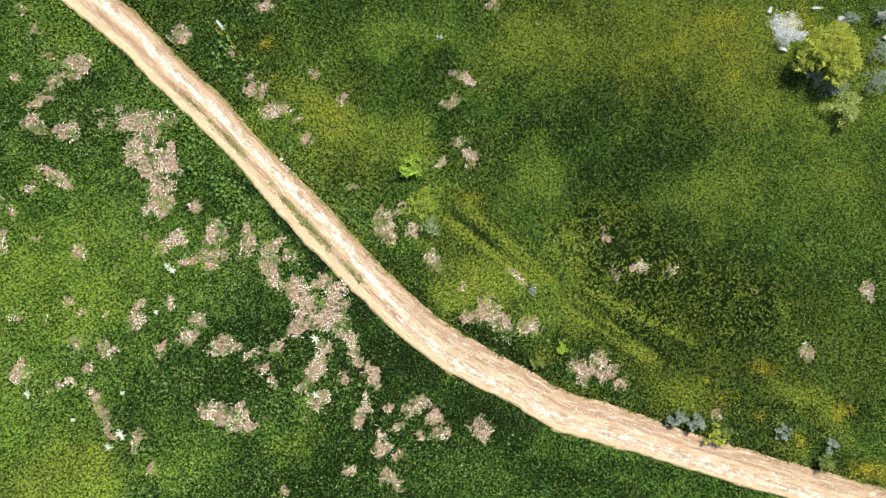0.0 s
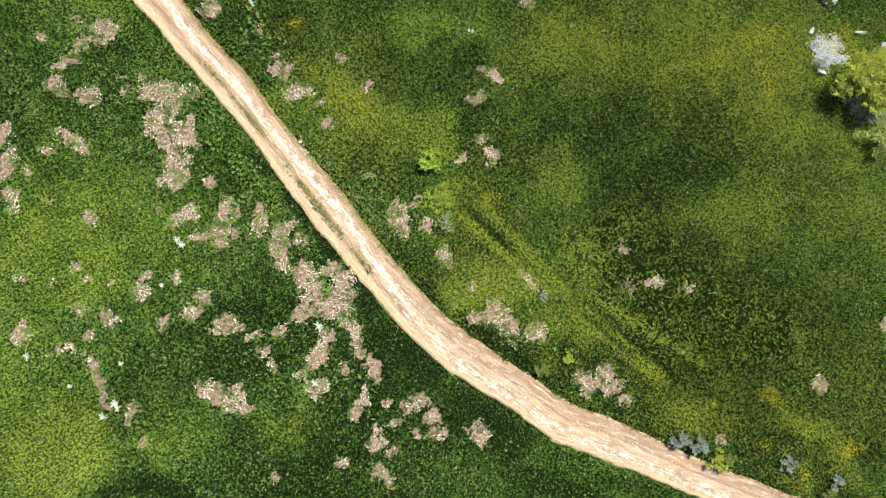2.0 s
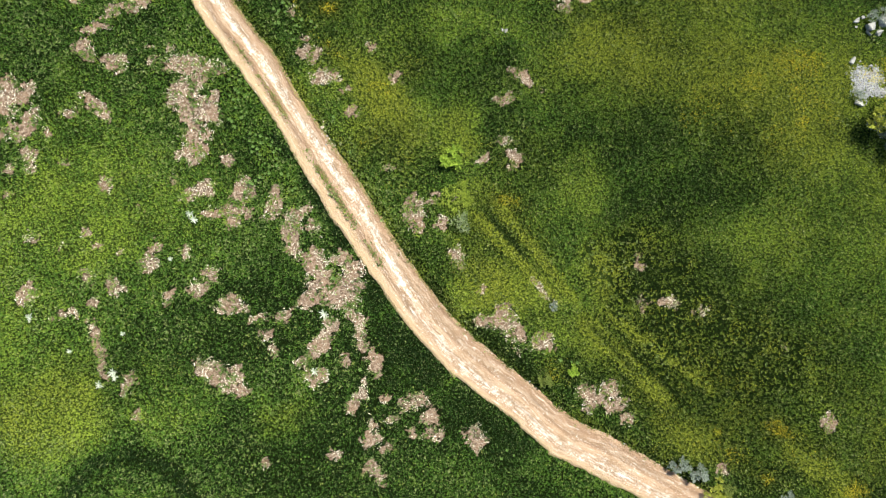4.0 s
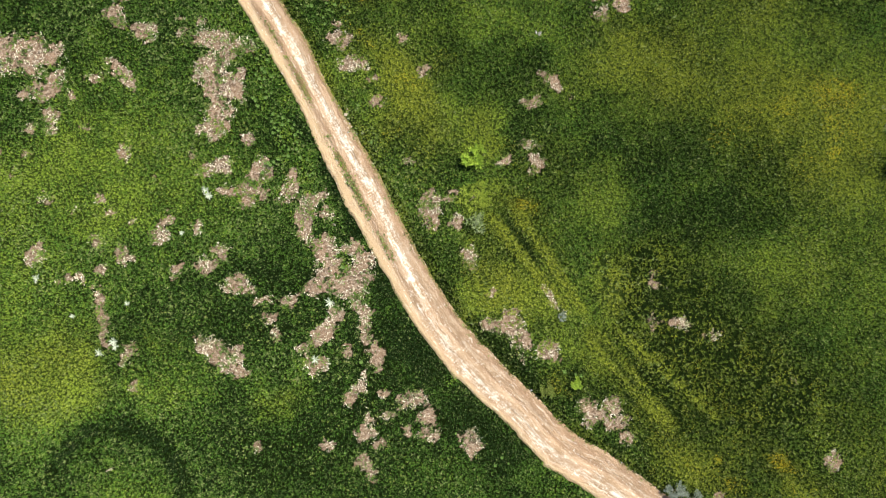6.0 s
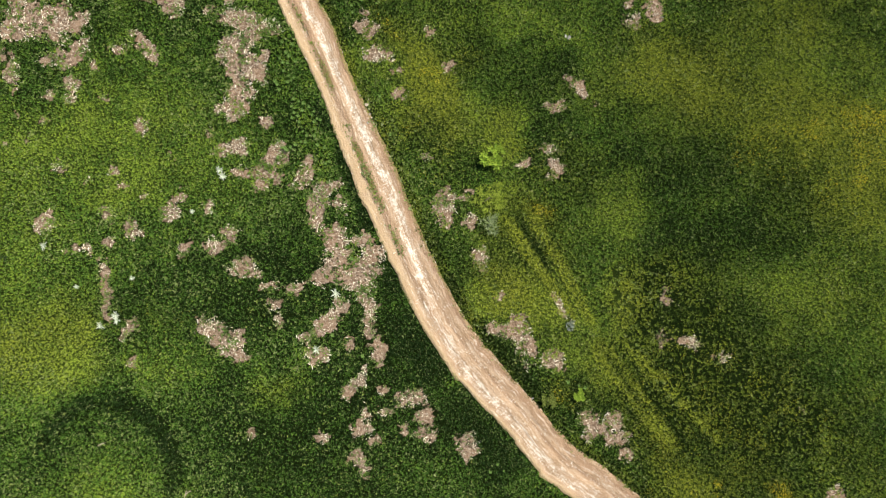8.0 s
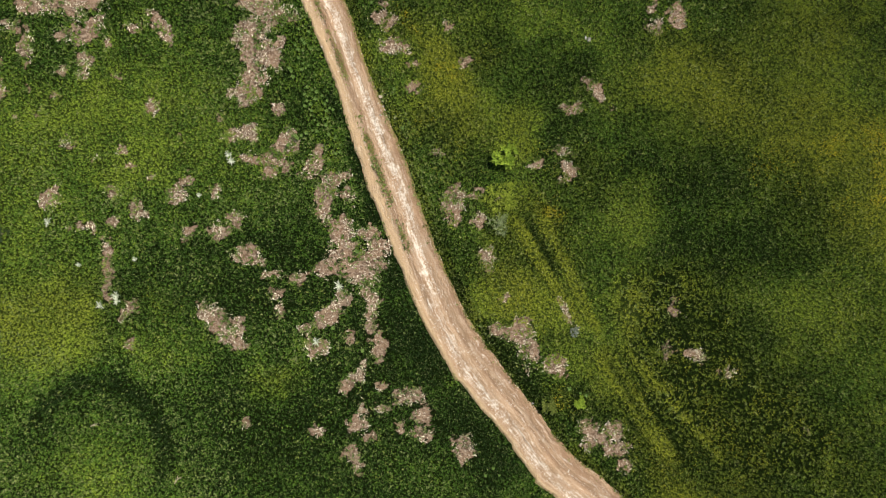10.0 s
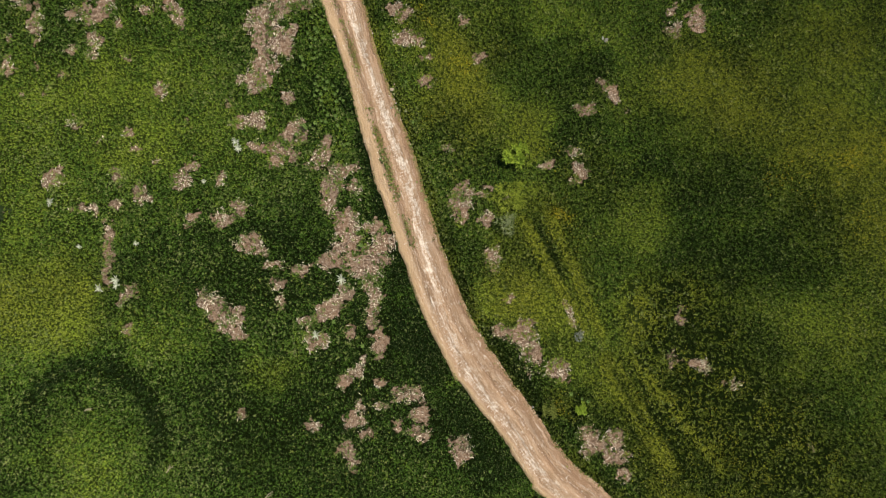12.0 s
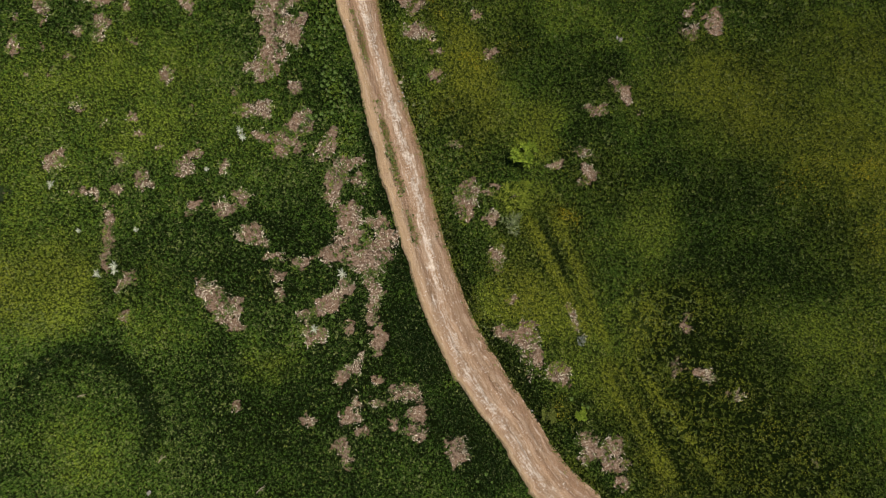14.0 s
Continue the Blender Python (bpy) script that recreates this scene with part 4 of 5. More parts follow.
def flowers(name, label, density, field, size, material):
    x, y = scatter(density)
    stay = rng.uniform(0, 1, len(x)) < field(x, y) * np.clip(0.25 + 2.2 * rough(x, y, 1.1, 107, 4), 0, 1.6)
    x, y = x[stay], y[stay]
    stay = (road_cover(x, y)[0] < 0.5) & (soil_at(x, y) < 0.45)
    x, y = x[stay], y[stay]
    v, f = heads(x, y, relief(x, y) + rng.uniform(0.1, 0.26, len(x)), size * (0.5 + 1.3 * rng.uniform(0, 1, len(x)) ** 2))
    return tagged(mesh_object(name, v, f, material), label, "flowers", kind="stuff")


flowers("yellow_flowers", "small yellow meadow flowers among the grass", 170, lambda x, y: 0.42 * blossom.at(x, y) + 0.001, 0.015, YELLOW)
flowers("orange_flowers", "clustered orange-yellow meadow flowers", 420, lambda x, y: 0.6 * marigold.at(x, y), 0.018, ORANGE)


def flecks(x, y, z, length, width):
    """Short bits of dry stalk: a low ridge of four triangles each."""
    n = len(x)
    turn = rng.uniform(0, 6.28, n)
    c, s = np.cos(turn) * length / 2, np.sin(turn) * length / 2
    px, py = -np.sin(turn) * width / 2, np.cos(turn) * width / 2
    up = z + width * 0.5
    v = np.stack([np.stack([x - c, y - s, up], -1), np.stack([x + px, y + py, z], -1), np.stack([x + c, y + s, up + 0.02], -1),
                  np.stack([x - px, y - py, z], -1), np.stack([x, y, up + width * 0.4], -1)], 1).reshape(-1, 3)
    k = np.arange(n)[:, None, None] * 5
    tri = np.array([[0, 3, 4], [3, 2, 4], [2, 1, 4], [1, 0, 4]])[None]
    return v, (k + tri).reshape(-1, 3)


def straw():
    x, y = scatter(85)
    near = (bare.at(x, y) > 0) | (rng.uniform(0, 1, len(x)) < 0.02)
    x, y = x[near], y[near]
    cover, w = road_cover(x, y)
    soil = soil_at(x, y)
    calm = soil_plain(x, y)
    edge_ = np.clip(1 - abs(calm - 0.42) / 0.32, 0, 1)
    heap = np.clip(0.35 + 1.9 * rough(x, y, 0.9, 139, 3), 0.03, 1.7)
    stay = rng.uniform(0, 1, len(x)) < ((0.75 * edge_ + 0.58 * soil) * heap + 0.001) * (1 - cover)
    x, y = x[stay], y[stay]
    n = len(x)
    v, f = flecks(x, y, relief(x, y) - 0.02 + rng.uniform(0, 0.09, n), 0.07 + 0.23 * rng.uniform(0, 1, n) ** 2, rng.uniform(0.022, 0.07, n))
    return tagged(mesh_object("dry_stalks", v, f, STRAW), "bleached bits of dry stalk on bare earth", "dry stalks", kind="stuff")


def herbs():
    """Low herbs with broad pale-green leaves: most of them round the bare earth, and in drifts on the south-west side of the track."""
    x, y = scatter(20)
    cover, w = road_cover(x, y)
    soil = soil_at(x, y)
    west = np.clip(0.5 + (-x - y - 2) / 12, 0.12, 1)
    rim = np.clip(bare.at(x, y) * 2.5, 0, 1) * np.clip(1.2 - 1.3 * soil, 0, 1)
    drift = np.clip(1.1 * rough(x, y, 3.5, 131, 4) + 0.02, 0, 1) * 1.1
    stay = rng.uniform(0, 1, len(x)) < (0.75 * rim * (0.45 + 0.55 * west) + drift * west + 0.015 + 0.035 * west + 0.40 * scrub.at(x, y) * np.clip(rough(x, y, 0.5, 173, 2) + 0.3, 0, 1)) * (1 - cover) * np.clip(tone_at(x, y) * 2.6, 0.12, 1)
    x, y = x[stay], y[stay]
    n = len(x)
    v, f, t = blades(x, y, relief(x, y) + 0.06, np.clip(rng.normal(0.6, 0.25, n), 0, 1), 6, rng.uniform(0.06, 0.17, n), rng.uniform(0.03, 0.085, n), 45, 85)
    return tagged(mesh_object("meadow_herbs", v, f, HERB, [("tone", t), ("gold", t * 0)]), "low broad-leaved pale green herbs round bare earth", "herbs", kind="stuff")


def low_plants():
    """Small bright rosettes among the grass, in drifts."""
    x, y = scatter(9)
    patchy = np.clip(0.12 + 1.5 * rough(x, y, 1.7, 191, 4), 0, 1)
    stay = rng.uniform(0, 1, len(x)) < 0.5 * patchy
    x, y = x[stay], y[stay]
    cover, w = road_cover(x, y)
    stay = (cover < 0.3) & (soil_at(x, y) < 0.4) & (rng.uniform(0, 1, len(x)) > 0.75 * old_way_at(x, y, SHADE_STRIPS))
    x, y, w = x[stay], y[stay], w[stay]
    n = len(x)
    v, f, t = blades(x, y, relief(x, y) + 0.07, np.clip(rng.normal(0.72, 0.22, n), 0, 1), 7, rng.uniform(0.06, 0.14, n), rng.uniform(0.035, 0.08, n), 50, 86)
    gold = np.repeat(np.where(w > 0, 0.55, 0.2), 21)
    return tagged(mesh_object("low_plants", v, f, HERB, [("tone", t), ("gold", gold)]), "small bright green rosette plants among the grass", "plants", kind="stuff")


def pebbles():
    pick = rng.integers(0, len(LINE), 26000)
    pick = pick[(abs(LINE[pick, 0]) < 42) & (abs(LINE[pick, 1]) < 36)]
    n = len(pick)
    up = 1 - np.clip((ALONG[pick] - S_MID + 2) / 12, 0, 1)
    w = np.where(rng.uniform(0, 1, n) < 0.5, rng.normal(0.3 - 0.7 * (1 - up), 0.16, n), rng.uniform(-0.95, 0.98, n))
    w = np.where(rng.uniform(0, 1, n) < 0.3, rng.normal(0.62, 0.18, n), w)
    w = np.clip(w, -0.98, 1.0)
    x, y = LINE[pick, 0] + SIDE[pick, 0] * w * LINE[pick, 2], LINE[pick, 1] + SIDE[pick, 1] * w * LINE[pick, 2]
    r = 0.010 + 0.022 * rng.uniform(0, 1, n) ** 3 * 1.6
    z = relief(x, y) - 0.02
    v, f = heads(x, y, z, r)
    return tagged(mesh_object("track_pebbles", v, f, PEBBLE), "pale loose pebbles on the earth track", "pebbles", kind="stuff")


straw()
herbs()
low_plants()
pebbles()

# ---- single things ----


def part(name, bm, material, parent, label=""):
    me = bpy.data.meshes.new(name)
    bm.to_mesh(me)
    bm.free()
    me.materials.append(material)
    ob = new(name, me)
    ob.parent = parent
    return tagged(ob, label)


def height_at(x, y):
    return float(relief(np.array([x]), np.array([y]))[0])


def tube(bm, points, radii, sides=7):
    """A tapered limb through the points."""
    rings = []
    for i, p in enumerate(points):
        d = (Vector(points[min(i + 1, len(points) - 1)]) - Vector(points[max(i - 1, 0)])).normalized()
        a = d.orthogonal().normalized()
        b = d.cross(a)
        rings.append([bm.verts.new(Vector(p) + (a * math.cos(k * 6.2832 / sides) + b * math.sin(k * 6.2832 / sides)) * radii[i]) for k in range(sides)])
    for r, s in zip(rings, rings[1:]):
        for k in range(sides):
            bm.faces.new((r[k], r[(k + 1) % sides], s[(k + 1) % sides], s[k]))
    bm.faces.new(rings[0][::-1])
    bm.faces.new(rings[-1])


def leaf(bm, at, way, up, length, width):
    """A leaf folded along its rib."""
    way, side = way.normalized(), way.cross(up).normalized()
    lift = side.cross(way) * width * 0.25
    a, e = bm.verts.new(at), bm.verts.new(at + way * length)
    m = bm.verts.new(at + way * length * 0.5 - lift)
    l, r = bm.verts.new(at + way * length * 0.5 + side * width / 2), bm.verts.new(at + way * length * 0.5 - side * width / 2)
    for tri in ((a, r, m), (r, e, m), (e, l, m), (l, a, m)):
        bm.faces.new(tri)


def woody(name, label, category, x, y, radius, height, material, leaves, size, seed, stems=6, trunk=0.0, clumps=24, group="", flat=0.75, tight=0.12):
    """A shrub or small tree: stems or a trunk with limbs, and a crown of many leaves in uneven clumps."""
    rnd = random.Random(seed)
    ob = new(name)
    ob.location = (x, y, height_at(x, y) - 0.03)
    tagged(ob, label, category, group)
    centres = []
    for _ in range(clumps):
        a, q = rnd.uniform(0, 6.283), math.sqrt(rnd.random())
        q *= 0.86 * (1 + 0.2 * math.sin(3 * a + seed) + 0.12 * math.sin(5 * a + 2 * seed))
        centres.append(Vector((math.cos(a) * q * radius, math.sin(a) * q * radius, height * (trunk + (1 - trunk) * (0.35 + 0.6 * (1 - q * q) * rnd.uniform(0.7, 1.1))))))
    shoots = [[Vector((rnd.gauss(0, 1), rnd.gauss(0, 1), rnd.gauss(0.2, 0.6))).normalized() * rnd.uniform(0.7, 1.2) for _ in range(7)] for _ in range(clumps)]
    if trunk:
        bm = bmesh.new()
        tube(bm, [(0, 0, -0.1), (0.05, 0.02, height * trunk * 0.5), (0.02, 0.06, height * trunk * 1.1)], [radius * 0.085, radius * 0.065, radius * 0.05], 9)
        bole = part("trunk", bm, BARK, ob)
    for c in sorted(centres, key=lambda c: -c.z)[:stems]:
        bm = bmesh.new()
        foot = Vector((0.02, 0.04, height * trunk)) if trunk else Vector((rnd.uniform(-.1, .1), rnd.uniform(-.1, .1), -0.02)) * radius
        middle = foot.lerp(c, 0.5) + Vector((0, 0, height * 0.08))
        tube(bm, [foot, middle, c * 0.97], [radius * 0.04, radius * 0.026, radius * 0.008], 5)
        part("limb" if trunk else "stem", bm, BARK, bole if trunk else ob)
    bm = bmesh.new()
    for k in range(leaves):
        c = centres[k % clumps]
        shoot = shoots[k % clumps][rnd.randrange(7)]
        spread = shoot * rnd.uniform(0.15, 1.9) + Vector((rnd.gauss(0, 1), rnd.gauss(0, 1), rnd.gauss(0, 0.7))) * 0.3
        p = c + spread * radius * tight
        p.z = max(p.z, 0.03)
        out = Vector((spread.x, spread.y, abs(spread.z) * 0.4 + 0.25)) + Vector((p.x, p.y, 0)) * 0.4 / radius
        leaf(bm, p, out + Vector((rnd.uniform(-.5, .5), rnd.uniform(-.5, .5), 0)), Vector((rnd.uniform(-.3, .3), rnd.uniform(-.3, .3), 1)), size * rnd.uniform(0.6, 1.3), size * flat * rnd.uniform(0.5, 0.9))
    part("crown", bm, material, ob)
    return ob


def rosette_leaf(length, width, lobes, rise):
    """One long leaf with a toothed edge, from the plant's heart outwards."""
    bm = bmesh.new()
    spine, left, right = [], [], []
    for i in range(lobes * 2 + 1):
        t = i / (lobes * 2)
        w = width / 2 * math.sin(math.pi * min(0.95, 0.12 + 0.85 * t)) * (1.0 if i % 2 else 0.45)
        z = rise * math.sin(math.pi * t * 0.8) + 0.02
        spine.append(bm.verts.new((t * length, 0, z)))
        left.append(bm.verts.new((t * length + 0.02, w, z + 0.012)))
        right.append(bm.verts.new((t * length + 0.02, -w, z + 0.012)))
    for i in range(lobes * 2):
        bm.faces.new((spine[i], spine[i + 1], left[i + 1], left[i]))
        bm.faces.new((spine[i + 1], spine[i], right[i], right[i + 1]))
    return bm


def rosette(name, label, category, group, leaves, length, width, lobes, rise, material, x, y, seed, lift=0.0):
    """A low plant of separate leaves that spread from one heart."""
    rnd = random.Random(seed)
    ob = new(name)
    ob.location = (x, y, height_at(x, y) + 0.04)
    length, width = float(length), float(width)
    tagged(ob, label, category, group)
    first = part("leaf", rosette_leaf(length, width, lobes, rise), material, ob)
    for k in range(leaves):
        o = first if k == 0 else first.copy()
        if k:
            scene.collection.objects.link(o)
        s = rnd.uniform(0.65, 1.1)
        o.matrix_basis = pose(0, 0, 0.012 * k, rnd.uniform(-12, 12), rnd.uniform(-32, -4) - lift * rnd.random(), k * 137.5 + rnd.uniform(-15, 15)) @ Matrix.Diagonal((s, s, s, 1))
    return ob


def rock(name, label, x, y, a, b, c, turn, seed, material, group="", category="rock"):
    """An angular block with broken corners, sunk a little into the turf."""
    rnd = random.Random(seed)
    bm = bmesh.new()
    for k in range(11):
        corner = Vector((rnd.choice((-1, 1)) * rnd.uniform(0.45, 1), rnd.choice((-1, 1)) * rnd.uniform(0.45, 1), rnd.choice((-1, 1)) * rnd.uniform(0.5, 1)))
        bm.verts.new((corner.x * a, corner.y * b, corner.z * c))
    hull = bmesh.ops.convex_hull(bm, input=bm.verts[:])
    bmesh.ops.delete(bm, geom=list({v for v in hull["geom_interior"] + hull["geom_unused"] if isinstance(v, bmesh.types.BMVert)}), context="VERTS")
    bmesh.ops.bevel(bm, geom=bm.edges[:], offset=min(a, b, c) * 0.05, segments=1, affect="EDGES")
    ob = part(name, bm, material, None)
    ob.matrix_basis = pose(x, y, height_at(x, y) + c * 0.3, 0, 0, turn)
    return tagged(ob, label, category, group)


# the thicket by the stones
woody("tree", "small bushy tree with yellow-green spring leaves", "tree", 32.39, 15.04, 2.45, 2.1, YELLOWLEAF, 6400, 0.21, 17, stems=9, trunk=0.3, clumps=60, flat=0.5, tight=0.095)
woody("shrub", "sprawling pale green shrub beside the tree", "shrub", 34.11, 10.95, 2.0, 0.9, PALELEAF, 1400, 0.20, 9, stems=7, clumps=18, flat=0.4, tight=0.11)
woody("shrub", "low blue-grey shrub under the tree", "shrub", 32.75, 12.47, 0.9, 0.6, BLUEGREY, 630, 0.16, 20, group="grey shrubs", flat=0.28)
woody("shrub", "low blue-grey shrub under the tree", "shrub", 36.82, 12.97, 1.3, 0.8, BLUEGREY, 990, 0.16, 21, group="grey shrubs", flat=0.28)
woody("shrub", "low blue-grey shrub under the tree", "shrub", 37.05, 15.46, 0.9, 0.7, BLUEGREY, 630, 0.16, 22, group="grey shrubs", flat=0.28)
woody("shrub", "low blue-grey shrub under the tree", "shrub", 30.98, 14.33, 0.8, 0.6, BLUEGREY, 540, 0.16, 23, group="grey shrubs", flat=0.28)
woody("shrub", "low blue-grey shrub under the tree", "shrub", 31.91, 13.35, 0.7, 0.6, BLUEGREY, 450, 0.16, 24, group="grey shrubs", flat=0.28)
woody("shrub", "low blue-grey shrub under the tree", "shrub", 33.78, 12.48, 0.8, 0.6, BLUEGREY, 450, 0.16, 25, group="grey shrubs", flat=0.28)
woody("shrub", "low blue-grey shrub under the tree", "shrub", 37.28, 18.40, 0.8, 0.8, BLUEGREY, 540, 0.16, 26, group="grey shrubs", flat=0.28)
woody("shrub", "low blue-grey shrub under the tree", "shrub", 34.70, 17.90, 0.7, 0.7, BLUEGREY, 450, 0.16, 27, group="grey shrubs", flat=0.28)
rock("rock", "pale limestone block lying in the grass", 28.33, 18.75, 0.42, 0.2, 0.16, 60, 40, STONE, "limestone blocks")
rock("rock", "pale limestone block lying in the grass", 29.31, 15.73, 0.5, 0.28, 0.22, -10, 41, STONE, "limestone blocks")
rock("rock", "pale limestone block lying in the grass", 34.18, 17.98, 0.55, 0.32, 0.3, -15, 42, STONE, "limestone blocks")
rock("rock", "pale limestone block lying in the grass", 32.46, 19.02, 0.8, 0.12, 0.1, 5, 43, STONE, "limestone blocks")
rock("rock", "pale limestone block lying in the grass", 37.51, 18.40, 0.5, 0.4, 0.3, 20, 44, STONE, "limestone blocks")
rock("rock", "pale limestone block lying in the grass", 29.67, 18.51, 0.2, 0.14, 0.12, 30, 45, STONE, "limestone blocks")
rock("rock", "pale limestone block lying in the grass", 28.89, 16.53, 0.18, 0.12, 0.1, 0, 46, STONE, "limestone blocks")
rock("rock", "pale limestone block lying in the grass", 37.75, 16.69, 0.3, 0.2, 0.2, 40, 47, STONE, "limestone blocks")
rock("rock", "pale limestone boulder in a heap among grey shrubs", 27.89, 21.70, 0.26, 0.22, 0.18, 10, 140, STONE, "limestone heap")
rock("rock", "pale limestone boulder in a heap among grey shrubs", 28.42, 21.99, 0.2, 0.16, 0.14, 40, 141, STONE, "limestone heap")
rock("rock", "pale limestone boulder in a heap among grey shrubs", 29.20, 21.45, 0.5, 0.32, 0.3, 30, 142, STONE, "limestone heap")
rock("rock", "pale limestone boulder in a heap among grey shrubs", 29.83, 21.11, 0.3, 0.24, 0.2, 80, 143, STONE, "limestone heap")
rock("rock", "pale limestone boulder in a heap among grey shrubs", 29.06, 20.91, 0.28, 0.2, 0.18, 0, 144, STONE, "limestone heap")
rock("rock", "pale limestone boulder in a heap among grey shrubs", 29.94, 21.90, 0.4, 0.3, 0.26, 120, 145, STONE, "limestone heap")
rock("rock", "pale limestone boulder in a heap among grey shrubs", 28.05, 21.20, 0.12, 0.1, 0.1, 0, 146, STONE, "limestone heap")
woody("shrub", "low blue-grey shrub among the limestone", "shrub", 29.84, 22.32, 0.8, 0.6, BLUEGREY, 360, 0.16, 30, group="grey shrubs", flat=0.28)
woody("shrub", "low blue-grey shrub among the limestone", "shrub", 28.98, 22.15, 0.5, 0.5, BLUEGREY, 225, 0.16, 31, group="grey shrubs", flat=0.28)
woody("shrub", "low blue-grey shrub among the limestone", "shrub", 28.90, 16.21, 0.6, 0.5, BLUEGREY, 270, 0.16, 32, group="grey shrubs", flat=0.28)


def rubble(x, y, a, b, count):
    """A spill of broken white stone."""
    turn = rng.uniform(0, 6.283, count)
    r = np.sqrt(rng.uniform(0, 1, count)) * (1 + 0.25 * np.sin(3 * turn) + 0.15 * np.sin(7 * turn) + 0.2 * rng.normal(0, 1, count))
    px, py = x + a * r * np.cos(turn), y + b * r * np.sin(turn)
    v, f = heads(px, py, relief(px, py) + 0.06 * (1.2 - r) + rng.uniform(0, 0.05, count), 0.02 + 0.075 * rng.uniform(0, 1, count) ** 2)
    return tagged(mesh_object("stone_rubble", v, f, RUBBLE), "heap of crushed white limestone in the grass", "rubble", kind="stuff")


rubble(29.55, 17.35, 1.05, 1.1, 2600)
rubble(30.7, 16.8, 0.7, 0.4, 420)

rock("rock", "thin pale blue slab lying in the grass", -14.44, 16.81, 0.52, 0.2, 0.06, -52, 60, BLUESTONE, category="slab")
rock("rock", "pale stone at the edge of the track", -9.89, 6.64, 0.15, 0.12, 0.09, 20, 61, WARMSTONE, "stones along the track")
rock("rock", "small tan stone at the edge of the track", -9.86, 6.16, 0.08, 0.064, 0.048, 0, 160, WARMSTONE, "stones along the track")
rock("rock", "small tan stone at the edge of the track", -9.93, 7.06, 0.07, 0.056, 0.042, 50, 161, WARMSTONE, "stones along the track")
rock("rock", "small tan stone at the edge of the track", -9.50, 5.73, 0.09, 0.072, 0.054, 100, 162, WARMSTONE, "stones along the track")
rock("rock", "small tan stone at the edge of the track", -10.58, 7.12, 0.06, 0.048, 0.036, 150, 163, WARMSTONE, "stones along the track")
rock("rock", "small tan stone at the edge of the track", -9.67, 6.39, 0.06, 0.048, 0.036, 200, 164, WARMSTONE, "stones along the track")
rock("rock", "small pale stone lying on the turf", -9.39, 5.43, 0.09, 0.063, 0.0495, 0, 70, STONE, "small pale stones")
rock("rock", "small pale stone lying on the turf", -9.45, 6.06, 0.08, 0.056, 0.044, 37, 71, STONE, "small pale stones")
rock("rock", "small pale stone lying on the turf", -12.27, -26.77, 0.2, 0.14, 0.11, 74, 72, STONE, "small pale stones")
rock("rock", "small pale stone lying on the turf", 2.22, 16.14, 0.2, 0.14, 0.11, 111, 73, STONE, "small pale stones")
rock("rock", "small pale stone lying on the turf", 18.21, -13.83, 0.1, 0.07, 0.055, 148, 74, STONE, "small pale stones")
rock("rock", "small pale stone lying on the turf", 16.40, -12.61, 0.1, 0.07, 0.055, 185, 75, STONE, "small pale stones")
rock("rock", "small pale stone lying on the turf", 8.59, -9.25, 0.09, 0.063, 0.0495, 222, 76, STONE, "small pale stones")
rock("rock", "small pale stone lying on the turf", -6.04, 7.15, 0.08, 0.056, 0.044, 259, 77, STONE, "small pale stones")
rock("rock", "small pale stone lying on the turf", 2.00, 16.18, 0.16, 0.112, 0.088, 296, 78, STONE, "small pale stones")

# single shrubs in the meadow
woody("bush", "fresh bright green leafy bush in the meadow", "bush", -0.18, 6.00, 0.95, 0.55, FRESHLEAF, 460, 0.27, 5, clumps=13, flat=0.6)
woody("shrub", "blue-grey shrub beside the earth track", "shrub", 20.56, -13.51, 0.75, 0.6, BLUEGREY, 600, 0.15, 11, clumps=14)
woody("shrub", "blue-grey shrub beside the earth track", "shrub", 22.08, -13.79, 0.85, 0.7, BLUEGREY, 700, 0.15, 8, clumps=14)
woody("shrub", "yellow-green bush beside the earth track", "shrub", 23.60, -14.76, 1, 0.6, YELLOWLEAF, 600, 0.15, 4, clumps=14)
woody("shrub", "low olive-green shrub beside the earth track", "shrub", 24.58, -14.70, 0.6, 0.5, OLIVELEAF, 260, 0.15, 25, clumps=14)
woody("shrub", "olive-green bush beside the earth track", "shrub", 32.61, -17.06, 0.8, 0.6, OLIVELEAF, 600, 0.15, 15, clumps=14)
woody("shrub", "blue-grey shrub among orange flowers", "shrub", 29.26, -14.64, 0.7, 0.5, BLUEGREY, 400, 0.15, 16, clumps=14)
woody("shrub", "small green bush among yellow flowers", "shrub", 11.64, -7.84, 0.5, 0.4, FRESHLEAF, 350, 0.15, 33, clumps=14)
woody("shrub", "small blue-grey plant by the old wheel marks", "shrub", 9.34, -3.35, 0.35, 0.3, BLUEGREY, 140, 0.15, 31, clumps=14)
woody("shrub", "blue-grey shrub among orange flowers", "shrub", 33.23, -15.85, 0.6, 0.4, BLUEGREY, 300, 0.15, 27, clumps=14)
woody("shrub", "pale olive bush at the edge of the track", "shrub", 9.64, -8.96, 0.6, 0.5, OLIVELEAF, 350, 0.15, 8, clumps=14)
woody("shrub", "feathery grey-green plant beside the old wheel marks", "shrub", 1.46, 1.47, 0.62, 0.4, GREYGREEN, 260, 0.26, 91, clumps=12, flat=0.22, tight=0.2)
woody("shrub", "feathery yellow-green plant beside the old wheel marks", "shrub", 0.73, 3.36, 1.05, 0.4, LIMELEAF, 620, 0.24, 92, clumps=22, flat=0.28, tight=0.16)

woody("shrub", "small dark green bush in the turf", "shrub", -31.25, -13.04, 0.55, 0.45, DARKLEAF, 360, 0.15, 37, clumps=12)

